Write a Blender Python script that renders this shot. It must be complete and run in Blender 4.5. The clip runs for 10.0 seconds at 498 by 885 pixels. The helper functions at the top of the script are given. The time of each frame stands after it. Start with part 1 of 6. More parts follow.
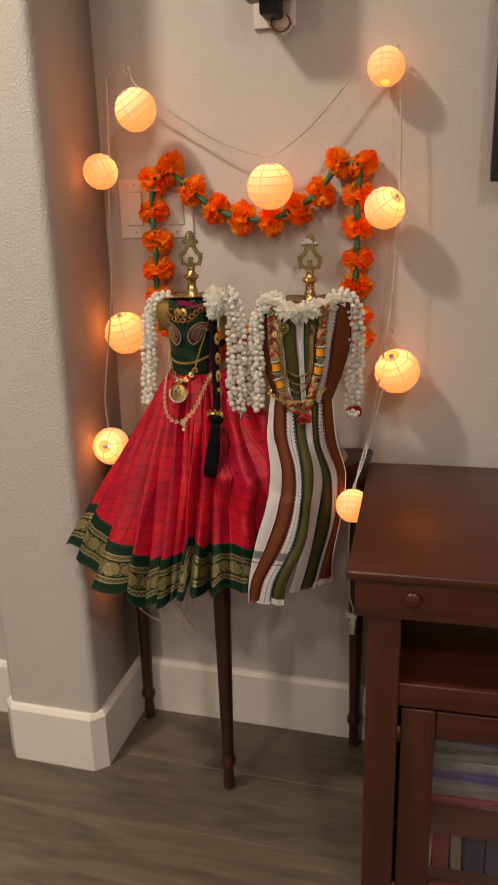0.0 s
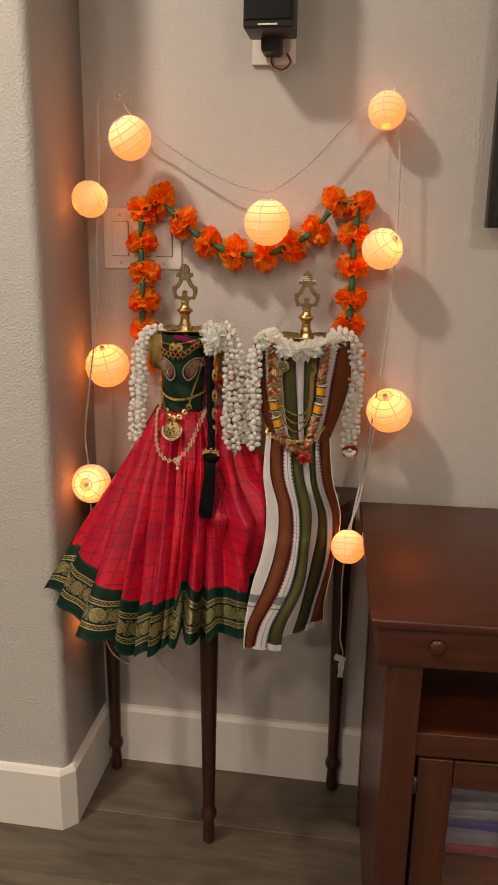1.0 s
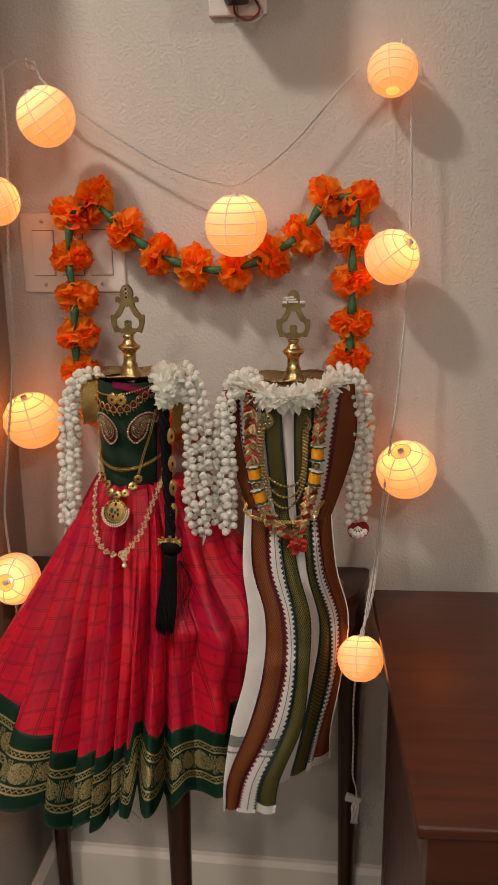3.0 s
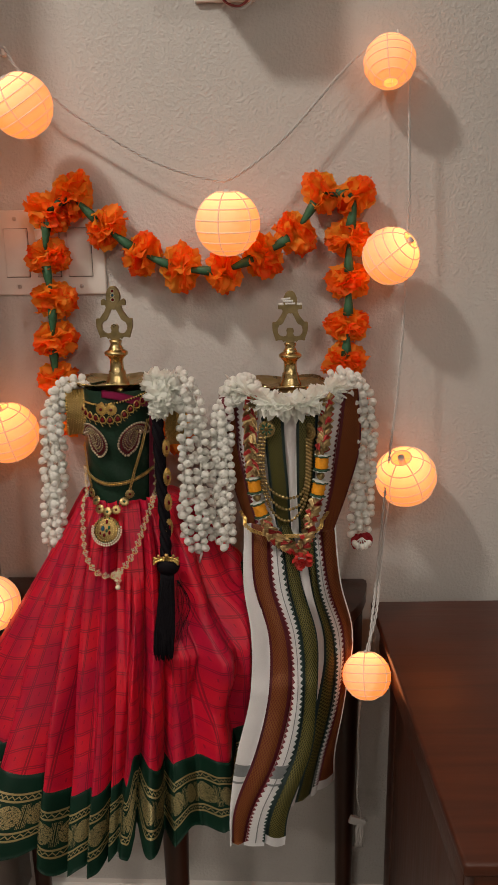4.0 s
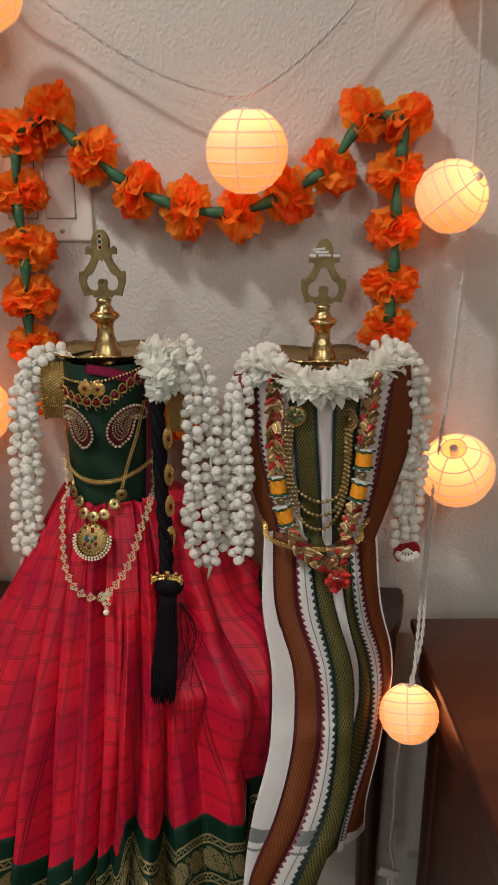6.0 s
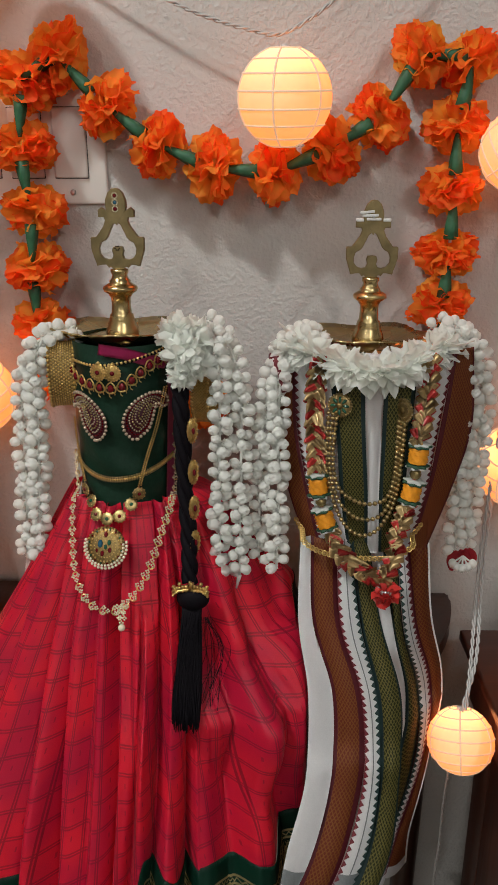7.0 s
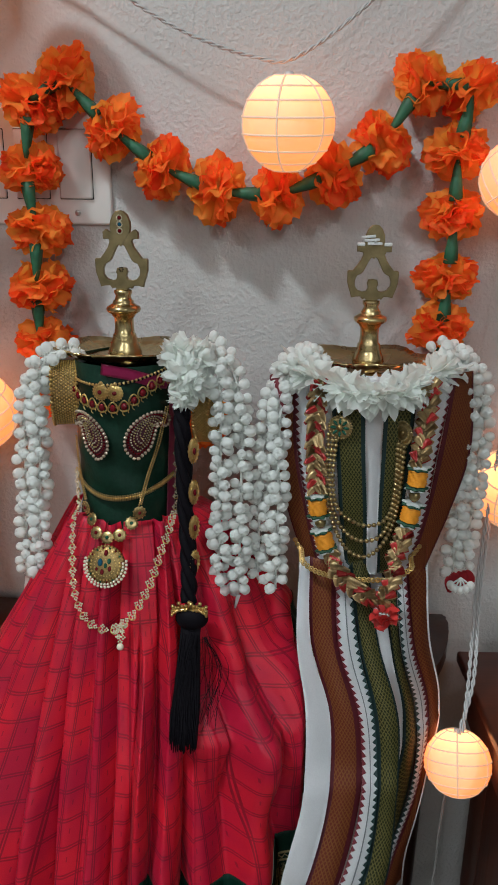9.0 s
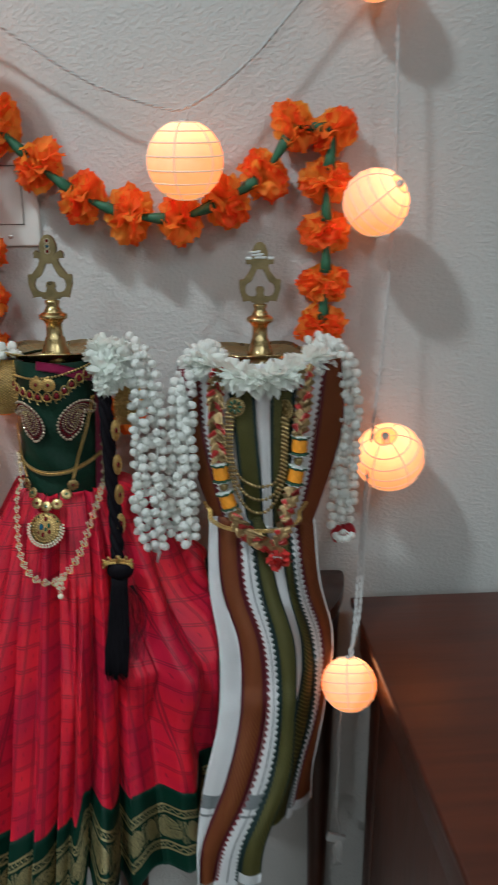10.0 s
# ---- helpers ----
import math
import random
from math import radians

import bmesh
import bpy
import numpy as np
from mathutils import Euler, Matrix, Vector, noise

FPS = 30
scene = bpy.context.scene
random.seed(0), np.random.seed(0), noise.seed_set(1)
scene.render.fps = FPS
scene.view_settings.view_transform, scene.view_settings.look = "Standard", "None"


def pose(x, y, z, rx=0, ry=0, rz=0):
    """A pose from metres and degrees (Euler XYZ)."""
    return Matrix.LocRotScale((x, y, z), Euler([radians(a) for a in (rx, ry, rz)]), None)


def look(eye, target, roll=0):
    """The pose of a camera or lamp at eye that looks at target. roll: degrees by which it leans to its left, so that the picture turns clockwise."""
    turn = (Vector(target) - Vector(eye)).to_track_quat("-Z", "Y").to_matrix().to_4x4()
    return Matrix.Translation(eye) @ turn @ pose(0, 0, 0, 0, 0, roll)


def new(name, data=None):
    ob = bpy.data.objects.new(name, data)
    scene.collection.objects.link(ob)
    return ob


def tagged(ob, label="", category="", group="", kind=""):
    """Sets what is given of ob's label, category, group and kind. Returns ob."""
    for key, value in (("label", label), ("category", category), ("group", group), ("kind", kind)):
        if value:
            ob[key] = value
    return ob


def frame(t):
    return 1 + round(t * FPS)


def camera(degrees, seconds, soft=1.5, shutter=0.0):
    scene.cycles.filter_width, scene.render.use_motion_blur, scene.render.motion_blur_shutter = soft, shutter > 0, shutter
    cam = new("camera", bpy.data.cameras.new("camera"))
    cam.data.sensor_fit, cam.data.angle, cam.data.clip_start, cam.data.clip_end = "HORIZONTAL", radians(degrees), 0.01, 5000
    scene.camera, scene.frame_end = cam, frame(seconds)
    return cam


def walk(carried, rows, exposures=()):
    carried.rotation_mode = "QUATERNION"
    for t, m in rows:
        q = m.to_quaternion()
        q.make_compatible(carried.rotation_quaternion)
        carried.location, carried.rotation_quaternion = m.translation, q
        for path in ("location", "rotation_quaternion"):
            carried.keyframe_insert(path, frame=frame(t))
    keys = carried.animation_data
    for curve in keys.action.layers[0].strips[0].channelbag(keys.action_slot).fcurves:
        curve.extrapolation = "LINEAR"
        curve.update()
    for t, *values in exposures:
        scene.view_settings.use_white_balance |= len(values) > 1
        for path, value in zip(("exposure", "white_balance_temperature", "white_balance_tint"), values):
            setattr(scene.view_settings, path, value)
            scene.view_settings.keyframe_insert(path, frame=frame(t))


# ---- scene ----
cam = camera(36.5, 10.0, shutter=0.5)
PATH = [
    (0, (0.3, 0.133, 1.235), (-0.205, 1.978, 0.649), -1.5),
    (0.5, (0.189, 0.134, 1.251), (-0.166, 2.026, 0.708), -0.4),
    (1, (0.137, 0.144, 1.248), (-0.144, 2.055, 0.728), 0.9),
    (1.5, (0.114, 0.16, 1.239), (-0.108, 2.079, 0.719), 0.9),
    (2, (0.115, 0.26, 1.229), (-0.077, 2.188, 0.733), 0.6),
    (2.5, (0.107, 0.436, 1.244), (-0.129, 2.364, 0.771), -0.1),
    (2.7, (0.109, 0.481, 1.242), (-0.149, 2.406, 0.764), -0.5),
    (3.8, (0.017, 0.572, 1.244), (-0.067, 2.507, 0.744), -1.1),
    (4, (0.018, 0.577, 1.238), (-0.067, 2.516, 0.756), -0.8),
    (4.5, (-0.004, 0.597, 1.237), (-0.077, 2.537, 0.757), -0.2),
    (5, (-0.018, 0.625, 1.233), (-0.061, 2.564, 0.745), -1.1),
    (5.2, (-0.013, 0.635, 1.232), (-0.057, 2.571, 0.733), -1.5),
    (6.3, (-0.03, 0.822, 1.214), (-0.109, 2.72, 0.587), 0.6),
    (6.5, (-0.037, 0.838, 1.21), (-0.132, 2.729, 0.566), 0.5),
    (7, (-0.042, 0.873, 1.205), (-0.149, 2.762, 0.558), -0.0),
    (7.5, (-0.045, 0.891, 1.203), (-0.146, 2.781, 0.556), 0.7),
    (8, (-0.051, 0.892, 1.205), (-0.157, 2.787, 0.572), 0.9),
    (8.5, (-0.048, 0.89, 1.206), (-0.144, 2.789, 0.586), 0.9),
    (9, (-0.045, 0.87, 1.211), (-0.145, 2.772, 0.602), 0.7),
    (9.5, (-0.03, 0.805, 1.224), (-0.101, 2.711, 0.622), 0.2),
    (10, (-0.007, 0.72, 1.22), (0.046, 2.634, 0.645), -0.3),
]
walk(cam, [(t, look(eye, target, roll)) for t, eye, target, roll in PATH],
     [(0, 0.21, 8200, 20), (2.2, 0.17, 7850, 18), (2.7, 0.12, 7800, 18), (4, -0.05, 7200, 16), (5.2, -0.05, 6950, 14), (6.3, 0.17, 6600, 11), (7.2, 0.19, 6080, 8), (8.5, 0.18, 5480, 5), (9.5, 0.12, 5500, 1), (10, 0.12, 5400, 0)])

# ---- world and lights ----
world = bpy.data.worlds.new("night_room")
scene.world = world
world.use_nodes = True
world.node_tree.nodes["Background"].inputs["Color"].default_value = (0.02, 0.02, 0.025, 1)
world.node_tree.nodes["Background"].inputs["Strength"].default_value = 0.2

CEILING = 2.65
# recessed ceiling downlights, all out of view: place, watts, colour
WARM_WHITE = (1.0, 0.955, 0.885)
DOWNLIGHTS = [
    ((-0.905, 0.66), 26.5, WARM_WHITE),
    # these four are assumed, added as fill to soften the first one's shadows
    ((1.0, -0.7), 19.0, WARM_WHITE),
    ((-1.0, -1.0), 16.0, WARM_WHITE),
    ((1.0, -2.4), 19.0, WARM_WHITE),
    ((-1.0, -2.6), 20.0, WARM_WHITE),
]
PAPER_GLOW = 1.0
for (lx, ly), watts, tone in DOWNLIGHTS:
    data = bpy.data.lights.new("downlight_bulb", "AREA")
    data.shape, data.size, data.energy, data.color = "DISK", 0.18, watts, tone
    lamp = new("downlight_bulb", data)
    lamp.matrix_world = pose(lx, ly, CEILING - 0.02)


# ---- building helpers ----
def part(name, bm, material, parent=None, label="", smooth=True):
    mesh = bpy.data.meshes.new(name)
    bm.normal_update()
    bm.to_mesh(mesh)
    bm.free()
    for m in (material if isinstance(material, (list, tuple)) else [material]):
        mesh.materials.append(m)
    if smooth:
        for p in mesh.polygons:
            p.use_smooth = True
    ob = new(name, mesh)
    if parent:
        attach(ob, parent)
    return tagged(ob, label)


def attach(ob, parent):
    ob.parent = parent
    base = parent.matrix_basis.copy()
    up = parent.parent
    while up:
        base = up.matrix_basis @ parent.matrix_parent_inverse @ base
        parent, up = up, up.parent
    ob.matrix_parent_inverse = base.inverted()


def thing(name, at, label, category, group="", kind=""):
    ob = new(name)
    ob.empty_display_size = 0.03
    ob.matrix_basis = Matrix.Translation(at)
    return tagged(ob, label, category, group, kind)


def piece(name, mesh, m, parent):
    ob = new(name, mesh)
    ob.matrix_basis = m
    attach(ob, parent)
    return ob


def mesh_of(name, bm, material, smooth=True):
    mesh = bpy.data.meshes.new(name)
    bm.normal_update()
    bm.to_mesh(mesh)
    bm.free()
    for m in (material if isinstance(material, (list, tuple)) else [material]):
        mesh.materials.append(m)
    if smooth:
        for p in mesh.polygons:
            p.use_smooth = True
    return mesh


def box(x0, x1, y0, y1, z0, z1, bevel=0.0, bm=None, seg=2):
    own = bmesh.new()
    bmesh.ops.create_cube(own, size=1, matrix=Matrix.Translation(((x0 + x1) / 2, (y0 + y1) / 2, (z0 + z1) / 2))
                          @ Matrix.Diagonal((x1 - x0, y1 - y0, z1 - z0, 1)))
    if bevel:
        bmesh.ops.bevel(own, geom=own.edges[:], offset=bevel, segments=seg, profile=0.5, affect="EDGES")
    if bm is None:
        return own
    return add(bm, own)


def add(bm, other, m=None):
    if m is not None:
        other.transform(m)
    tmp = bpy.data.meshes.new("tmp")
    other.to_mesh(tmp)
    other.free()
    bm.from_mesh(tmp)
    bpy.data.meshes.remove(tmp)
    return bm


def lathe(profile, n=32, at=(0, 0, 0), wave=None):
    """Turn (radius, height) pairs round z."""
    bm = bmesh.new()
    rings = []
    for r, z in profile:
        ring = []
        for i in range(n):
            a = math.tau * i / n
            k = wave(r, z, a) if wave else (r, z)
            ring.append(bm.verts.new((at[0] + k[0] * math.cos(a), at[1] + k[0] * math.sin(a), at[2] + k[1])))
        rings.append(ring)
    for low, high in zip(rings, rings[1:]):
        for i in range(n):
            bm.faces.new((low[i], low[(i + 1) % n], high[(i + 1) % n], high[i]))
    for ring, flip in ((rings[0], True), (rings[-1], False)):
        bm.faces.new(ring[::-1] if flip else ring)
    return bm


def sheet(f, nu, nv, uvf=None, thick=0.0, bm=None):
    """A grid of f(u, v) over the unit square, with UVs in metres or as given."""
    bm = bm or bmesh.new()
    uv = bm.loops.layers.uv.verify()
    back = 1 if thick else 0
    grid = [[bm.verts.new(f(i / nu, j / nv)) for j in range(nv + 1)] for i in range(nu + 1)]
    for i in range(nu):
        for j in range(nv):
            face = bm.faces.new((grid[i][j], grid[i + 1][j], grid[i + 1][j + 1], grid[i][j + 1]))
            for loop, (a, b) in zip(face.loops, ((i, j), (i + 1, j), (i + 1, j + 1), (i, j + 1))):
                loop[uv].uv = uvf(a / nu, b / nv) if uvf else (a / nu, b / nv)
    if back:
        bmesh.ops.solidify(bm, geom=bm.faces[:], thickness=thick)
    return bm


def smooth_path(points, n):
    """n points along a Catmull-Rom curve through the given ones."""
    pts = [Vector(p) for p in points]
    pts = [2 * pts[0] - pts[1]] + pts + [2 * pts[-1] - pts[-2]]
    out = []
    for k in range(n):
        s = k / (n - 1) * (len(pts) - 3)
        i = min(int(s), len(pts) - 4)
        t = s - i
        a, b, c, d = pts[i:i + 4]
        out.append(0.5 * (2 * b + (c - a) * t + (2 * a - 5 * b + 4 * c - d) * t * t + (3 * b - a - 3 * c + d) * t ** 3))
    return out


def even(points, step):
    """Points at even distances along a polyline, with tangents."""
    out, left = [], 0.0
    for a, b in zip(points, points[1:]):
        d = (b - a).length
        while left < d:
            out.append((a.lerp(b, left / d), (b - a).normalized()))
            left += step
        left -= d
    return out


def tube(points, radius, n=8, bm=None, closed=False):
    """Sweep a circle along points; radius is a number or a function of 0..1."""
    bm = bm or bmesh.new()
    rings, up = [], Vector((0.13, 0.21, 0.97))
    count = len(points)
    for k, p in enumerate(points):
        a, b = points[(k - 1) % count if closed else max(k - 1, 0)], points[(k + 1) % count if closed else min(k + 1, count - 1)]
        t = (b - a).normalized()
        side = t.cross(up)
        if side.length < 1e-4:
            side = t.orthogonal()
        side.normalize()
        up = side.cross(t)
        r = radius(k / max(count - 1, 1)) if callable(radius) else radius
        rings.append([bm.verts.new(p + r * (math.cos(math.tau * i / n) * side + math.sin(math.tau * i / n) * up)) for i in range(n)])
    pairs = list(zip(rings, rings[1:] + rings[:1])) if closed else list(zip(rings, rings[1:]))
    for low, high in pairs:
        for i in range(n):
            bm.faces.new((low[i], low[(i + 1) % n], high[(i + 1) % n], high[i]))
    if not closed:
        bm.faces.new(rings[0][::-1])
        bm.faces.new(rings[-1])
    return bm


def ball(at, r, bm=None, sub=1, squash=(1, 1, 1), turn=None):
    bm = bm or bmesh.new()
    m = Matrix.Translation(at) @ (turn or Matrix.Identity(4)) @ Matrix.Diagonal((*squash, 1))
    bmesh.ops.create_icosphere(bm, subdivisions=sub, radius=r, matrix=m)
    return bm


def beads(points, radius, step, sub=1, lift=(0, 0, 0), jitter=0.0):
    """A row of beads along a path, as one mesh."""
    seed = bmesh.new()
    bmesh.ops.create_icosphere(seed, subdivisions=sub, radius=1)
    vs = [v.co.copy() for v in seed.verts]
    fs = [[v.index for v in f.verts] for f in seed.faces]
    seed.free()
    bm = bmesh.new()
    for p, _ in even(points, step):
        r = radius * (1 + jitter * random.uniform(-1, 1))
        new_vs = [bm.verts.new(p + Vector(lift) + r * v) for v in vs]
        for f in fs:
            bm.faces.new([new_vs[i] for i in f])
    return bm


# ---- materials ----
def material(name, colour, rough=0.5, metal=0.0, grain=0.0, grain_scale=80.0, stain=0.0, stain_scale=6.0, bump=0.0,
             bump_scale=120.0, spec=0.5, sheen=0.0, translucent=0.0, per_object=0.0, rough_var=0.0):
    mat = bpy.data.materials.new(name)
    mat.use_nodes = True
    nt = mat.node_tree
    bsdf = nt.nodes["Principled BSDF"]
    bsdf.inputs["Roughness"].default_value = rough
    bsdf.inputs["Metallic"].default_value = metal
    bsdf.inputs["Specular IOR Level"].default_value = spec
    bsdf.inputs["Sheen Weight"].default_value = sheen
    if translucent:
        bsdf.inputs["Subsurface Weight"].default_value = translucent
        bsdf.inputs["Subsurface Scale"].default_value = 1.0
        bsdf.inputs["Subsurface Radius"].default_value = (0.004, 0.004, 0.004)
        bsdf.inputs["Subsurface Scale"].default_value = 1.0
    coords = nt.nodes.new("ShaderNodeTexCoord")
    link = nt.links.new
    value = nt.nodes.new("ShaderNodeHueSaturation")
    value.inputs["Color"].default_value = (*colour, 1)
    amount = None
    for strength, scale, detail in ((grain, grain_scale, 3), (stain, stain_scale, 2)):
        if strength:
            noise_node = nt.nodes.new("ShaderNodeTexNoise")
            noise_node.inputs["Scale"].default_value = scale
            noise_node.inputs["Detail"].default_value = detail
            link(coords.outputs["Object"], noise_node.inputs["Vector"])
            rng = nt.nodes.new("ShaderNodeMapRange")
            rng.inputs["From Min"].default_value, rng.inputs["From Max"].default_value = 0.25, 0.75
            rng.inputs["To Min"].default_value, rng.inputs["To Max"].default_value = 1 - strength, 1 + strength
            link(noise_node.outputs["Fac"], rng.inputs["Value"])
            amount = times(nt, amount, rng.outputs["Result"])
            if rough_var:
                rr = nt.nodes.new("ShaderNodeMapRange")
                rr.inputs["To Min"].default_value, rr.inputs["To Max"].default_value = rough - rough_var, rough + rough_var
                link(noise_node.outputs["Fac"], rr.inputs["Value"])
                link(rr.outputs["Result"], bsdf.inputs["Roughness"])
    if per_object:
        info = nt.nodes.new("ShaderNodeObjectInfo")
        rng = nt.nodes.new("ShaderNodeMapRange")
        rng.inputs["To Min"].default_value, rng.inputs["To Max"].default_value = 1 - per_object, 1 + per_object
        link(info.outputs["Random"], rng.inputs["Value"])
        amount = times(nt, amount, rng.outputs["Result"])
    if amount is not None:
        link(amount, value.inputs["Value"])
    link(value.outputs["Color"], bsdf.inputs["Base Color"])
    if bump:
        noise_node = nt.nodes.new("ShaderNodeTexNoise")
        noise_node.inputs["Scale"].default_value = bump_scale
        noise_node.inputs["Detail"].default_value = 3
        link(coords.outputs["Object"], noise_node.inputs["Vector"])
        node = nt.nodes.new("ShaderNodeBump")
        node.inputs["Strength"].default_value = bump
        node.inputs["Distance"].default_value = 0.3 / bump_scale
        link(noise_node.outputs["Fac"], node.inputs["Height"])
        link(node.outputs["Normal"], bsdf.inputs["Normal"])
    return mat


def times(nt, a, b):
    if a is None:
        return b
    node = nt.nodes.new("ShaderNodeMath")
    node.operation = "MULTIPLY"
    nt.links.new(a, node.inputs[0])
    nt.links.new(b, node.inputs[1])
    return node.outputs[0]


def calc(nt, op, a, b=None, c=None):
    node = nt.nodes.new("ShaderNodeMath")
    node.operation = op
    for k, v in enumerate((a, b, c)):
        if v is None:
            continue
        if isinstance(v, (int, float)):
            node.inputs[k].default_value = v
        else:
            nt.links.new(v, node.inputs[k])
    return node.outputs[0]


def blend(nt, fac, a, b):
    node = nt.nodes.new("ShaderNodeMix")
    node.data_type = "RGBA"
    nt.links.new(fac, node.inputs[0])
    for k, v in ((6, a), (7, b)):
        if isinstance(v, tuple):
            node.inputs[k].default_value = (*v, 1)
        else:
            nt.links.new(v, node.inputs[k])
    return node.outputs[2]


def wood(name, dark, light, rough, scale=(1.2, 14.0, 14.0), per_object=0.12, bump=0.12):
    """Wood whose grain runs along the object's x."""
    mat = bpy.data.materials.new(name)
    mat.use_nodes = True
    nt = mat.node_tree
    bsdf = nt.nodes["Principled BSDF"]
    coords = nt.nodes.new("ShaderNodeTexCoord")
    info = nt.nodes.new("ShaderNodeObjectInfo")
    mapping = nt.nodes.new("ShaderNodeMapping")
    mapping.inputs["Scale"].default_value = scale
    nt.links.new(coords.outputs["Object"], mapping.inputs["Vector"])
    shift = nt.nodes.new("ShaderNodeCombineXYZ")
    nt.links.new(calc(nt, "MULTIPLY", info.outputs["Random"], 37.0), shift.inputs["X"])
    nt.links.new(calc(nt, "MULTIPLY", info.outputs["Random"], 91.0), shift.inputs["Y"])
    nt.links.new(shift.outputs[0], mapping.inputs["Location"])
    a = nt.nodes.new("ShaderNodeTexNoise")
    a.inputs["Scale"].default_value, a.inputs["Detail"].default_value, a.inputs["Distortion"].default_value = 1.6, 6, 1.2
    nt.links.new(mapping.outputs[0], a.inputs["Vector"])
    fine = nt.nodes.new("ShaderNodeTexNoise")
    fine.inputs["Scale"].default_value, fine.inputs["Detail"].default_value = 9.0, 4
    nt.links.new(mapping.outputs[0], fine.inputs["Vector"])
    both = calc(nt, "ADD", calc(nt, "MULTIPLY", a.outputs["Fac"], 0.7), calc(nt, "MULTIPLY", fine.outputs["Fac"], 0.3))
    rng = nt.nodes.new("ShaderNodeMapRange")
    rng.inputs["From Min"].default_value, rng.inputs["From Max"].default_value = 0.33, 0.67
    nt.links.new(both, rng.inputs["Value"])
    colour = blend(nt, rng.outputs["Result"], dark, light)
    hue = nt.nodes.new("ShaderNodeHueSaturation")
    nt.links.new(colour, hue.inputs["Color"])
    nt.links.new(calc(nt, "MULTIPLY_ADD", info.outputs["Random"], 2 * per_object, 1 - per_object), hue.inputs["Value"])
    nt.links.new(hue.outputs[0], bsdf.inputs["Base Color"])
    nt.links.new(calc(nt, "MULTIPLY_ADD", fine.outputs["Fac"], 0.2, rough - 0.1), bsdf.inputs["Roughness"])
    node = nt.nodes.new("ShaderNodeBump")
    node.inputs["Strength"].default_value, node.inputs["Distance"].default_value = bump, 0.003
    nt.links.new(both, node.inputs["Height"])
    nt.links.new(node.outputs[0], bsdf.inputs["Normal"])
    return mat


def plaster(name, colour):
    """Knock-down textured wall paint."""
    mat = material(name, colour, rough=0.75, grain=0.02, grain_scale=40, stain=0.03, stain_scale=2.0, spec=0.25)
    nt = mat.node_tree
    coords = nt.nodes.new("ShaderNodeTexCoord")
    a = nt.nodes.new("ShaderNodeTexNoise")
    a.inputs["Scale"].default_value, a.inputs["Detail"].default_value, a.inputs["Roughness"].default_value = 210, 3, 0.5
    a.inputs["Distortion"].default_value = 0.1
    nt.links.new(coords.outputs["Object"], a.inputs["Vector"])
    rng = nt.nodes.new("ShaderNodeMapRange")
    rng.inputs["From Min"].default_value, rng.inputs["From Max"].default_value = 0.42, 0.66
    nt.links.new(a.outputs["Fac"], rng.inputs["Value"])
    node = nt.nodes.new("ShaderNodeBump")
    node.inputs["Strength"].default_value, node.inputs["Distance"].default_value = 0.52, 0.0013
    nt.links.new(rng.outputs[0], node.inputs["Height"])
    nt.links.new(node.outputs[0], nt.nodes["Principled BSDF"].inputs["Normal"])
    return mat


WALL = plaster("wall_paint", (0.485, 0.480, 0.462))
CEIL = material("ceiling_paint", (0.75, 0.74, 0.71), 0.8, grain=0.03, grain_scale=50, bump=0.2, bump_scale=90)
TRIM = material("white_trim_paint", (0.74, 0.73, 0.70), 0.38, grain=0.02, grain_scale=30, stain=0.04, stain_scale=5, bump=0.05, bump_scale=60)
SUBFLOOR = material("floor_joint", (0.03, 0.025, 0.02), 0.8, grain=0.2)
FLOOR = wood("floor_boards", (0.068, 0.054, 0.038), (0.172, 0.141, 0.102), 0.42, scale=(1.4, 9.0, 9.0), per_object=0.14)
CHERRY = wood("cherry_stain", (0.038, 0.0100, 0.0048), (0.078, 0.0185, 0.0076), 0.34, scale=(1.5, 22.0, 22.0), per_object=0.08, bump=0.08)
CHERRY_UP = wood("cherry_stain_upright", (0.038, 0.0100, 0.0048), (0.078, 0.0185, 0.0076), 0.34, scale=(22.0, 22.0, 1.5), per_object=0.08, bump=0.08)
MAHOGANY = wood("table_mahogany", (0.020, 0.008, 0.005), (0.055, 0.018, 0.010), 0.33, scale=(22.0, 22.0, 1.6), per_object=0.05, bump=0.06)
BLACK = material("black_plastic", (0.012, 0.012, 0.013), 0.45, grain=0.15, grain_scale=200, bump=0.05, bump_scale=300)
SCREEN = material("dark_screen", (0.006, 0.006, 0.007), 0.12, grain=0.05)
PLASTIC = material("switch_plastic", (0.72, 0.70, 0.66), 0.32, grain=0.02, stain=0.03)
STEEL = material("screw_steel", (0.55, 0.55, 0.54), 0.35, 1.0, grain=0.1)
BRASS = material("brass", (0.52, 0.40, 0.19), 0.27, 1.0, grain=0.15, grain_scale=60, stain=0.2, stain_scale=25, bump=0.06, bump_scale=180, rough_var=0.12)
BRASS_DULL = material("dull_cast_brass", (0.27, 0.21, 0.105), 0.45, 1.0, grain=0.2, grain_scale=120, stain=0.2, stain_scale=40, bump=0.25, bump_scale=260)
GOLD = material("gilt_metal", (0.66, 0.46, 0.17), 0.30, 1.0, grain=0.25, grain_scale=300, bump=0.2, bump_scale=500)
OLD_GOLD = material("antique_gilt", (0.36, 0.27, 0.12), 0.36, 1.0, grain=0.35, grain_scale=250, bump=0.3, bump_scale=400)
RUBY = material("ruby_glass", (0.11, 0.002, 0.006), 0.12, grain=0.2, grain_scale=300, spec=0.5)
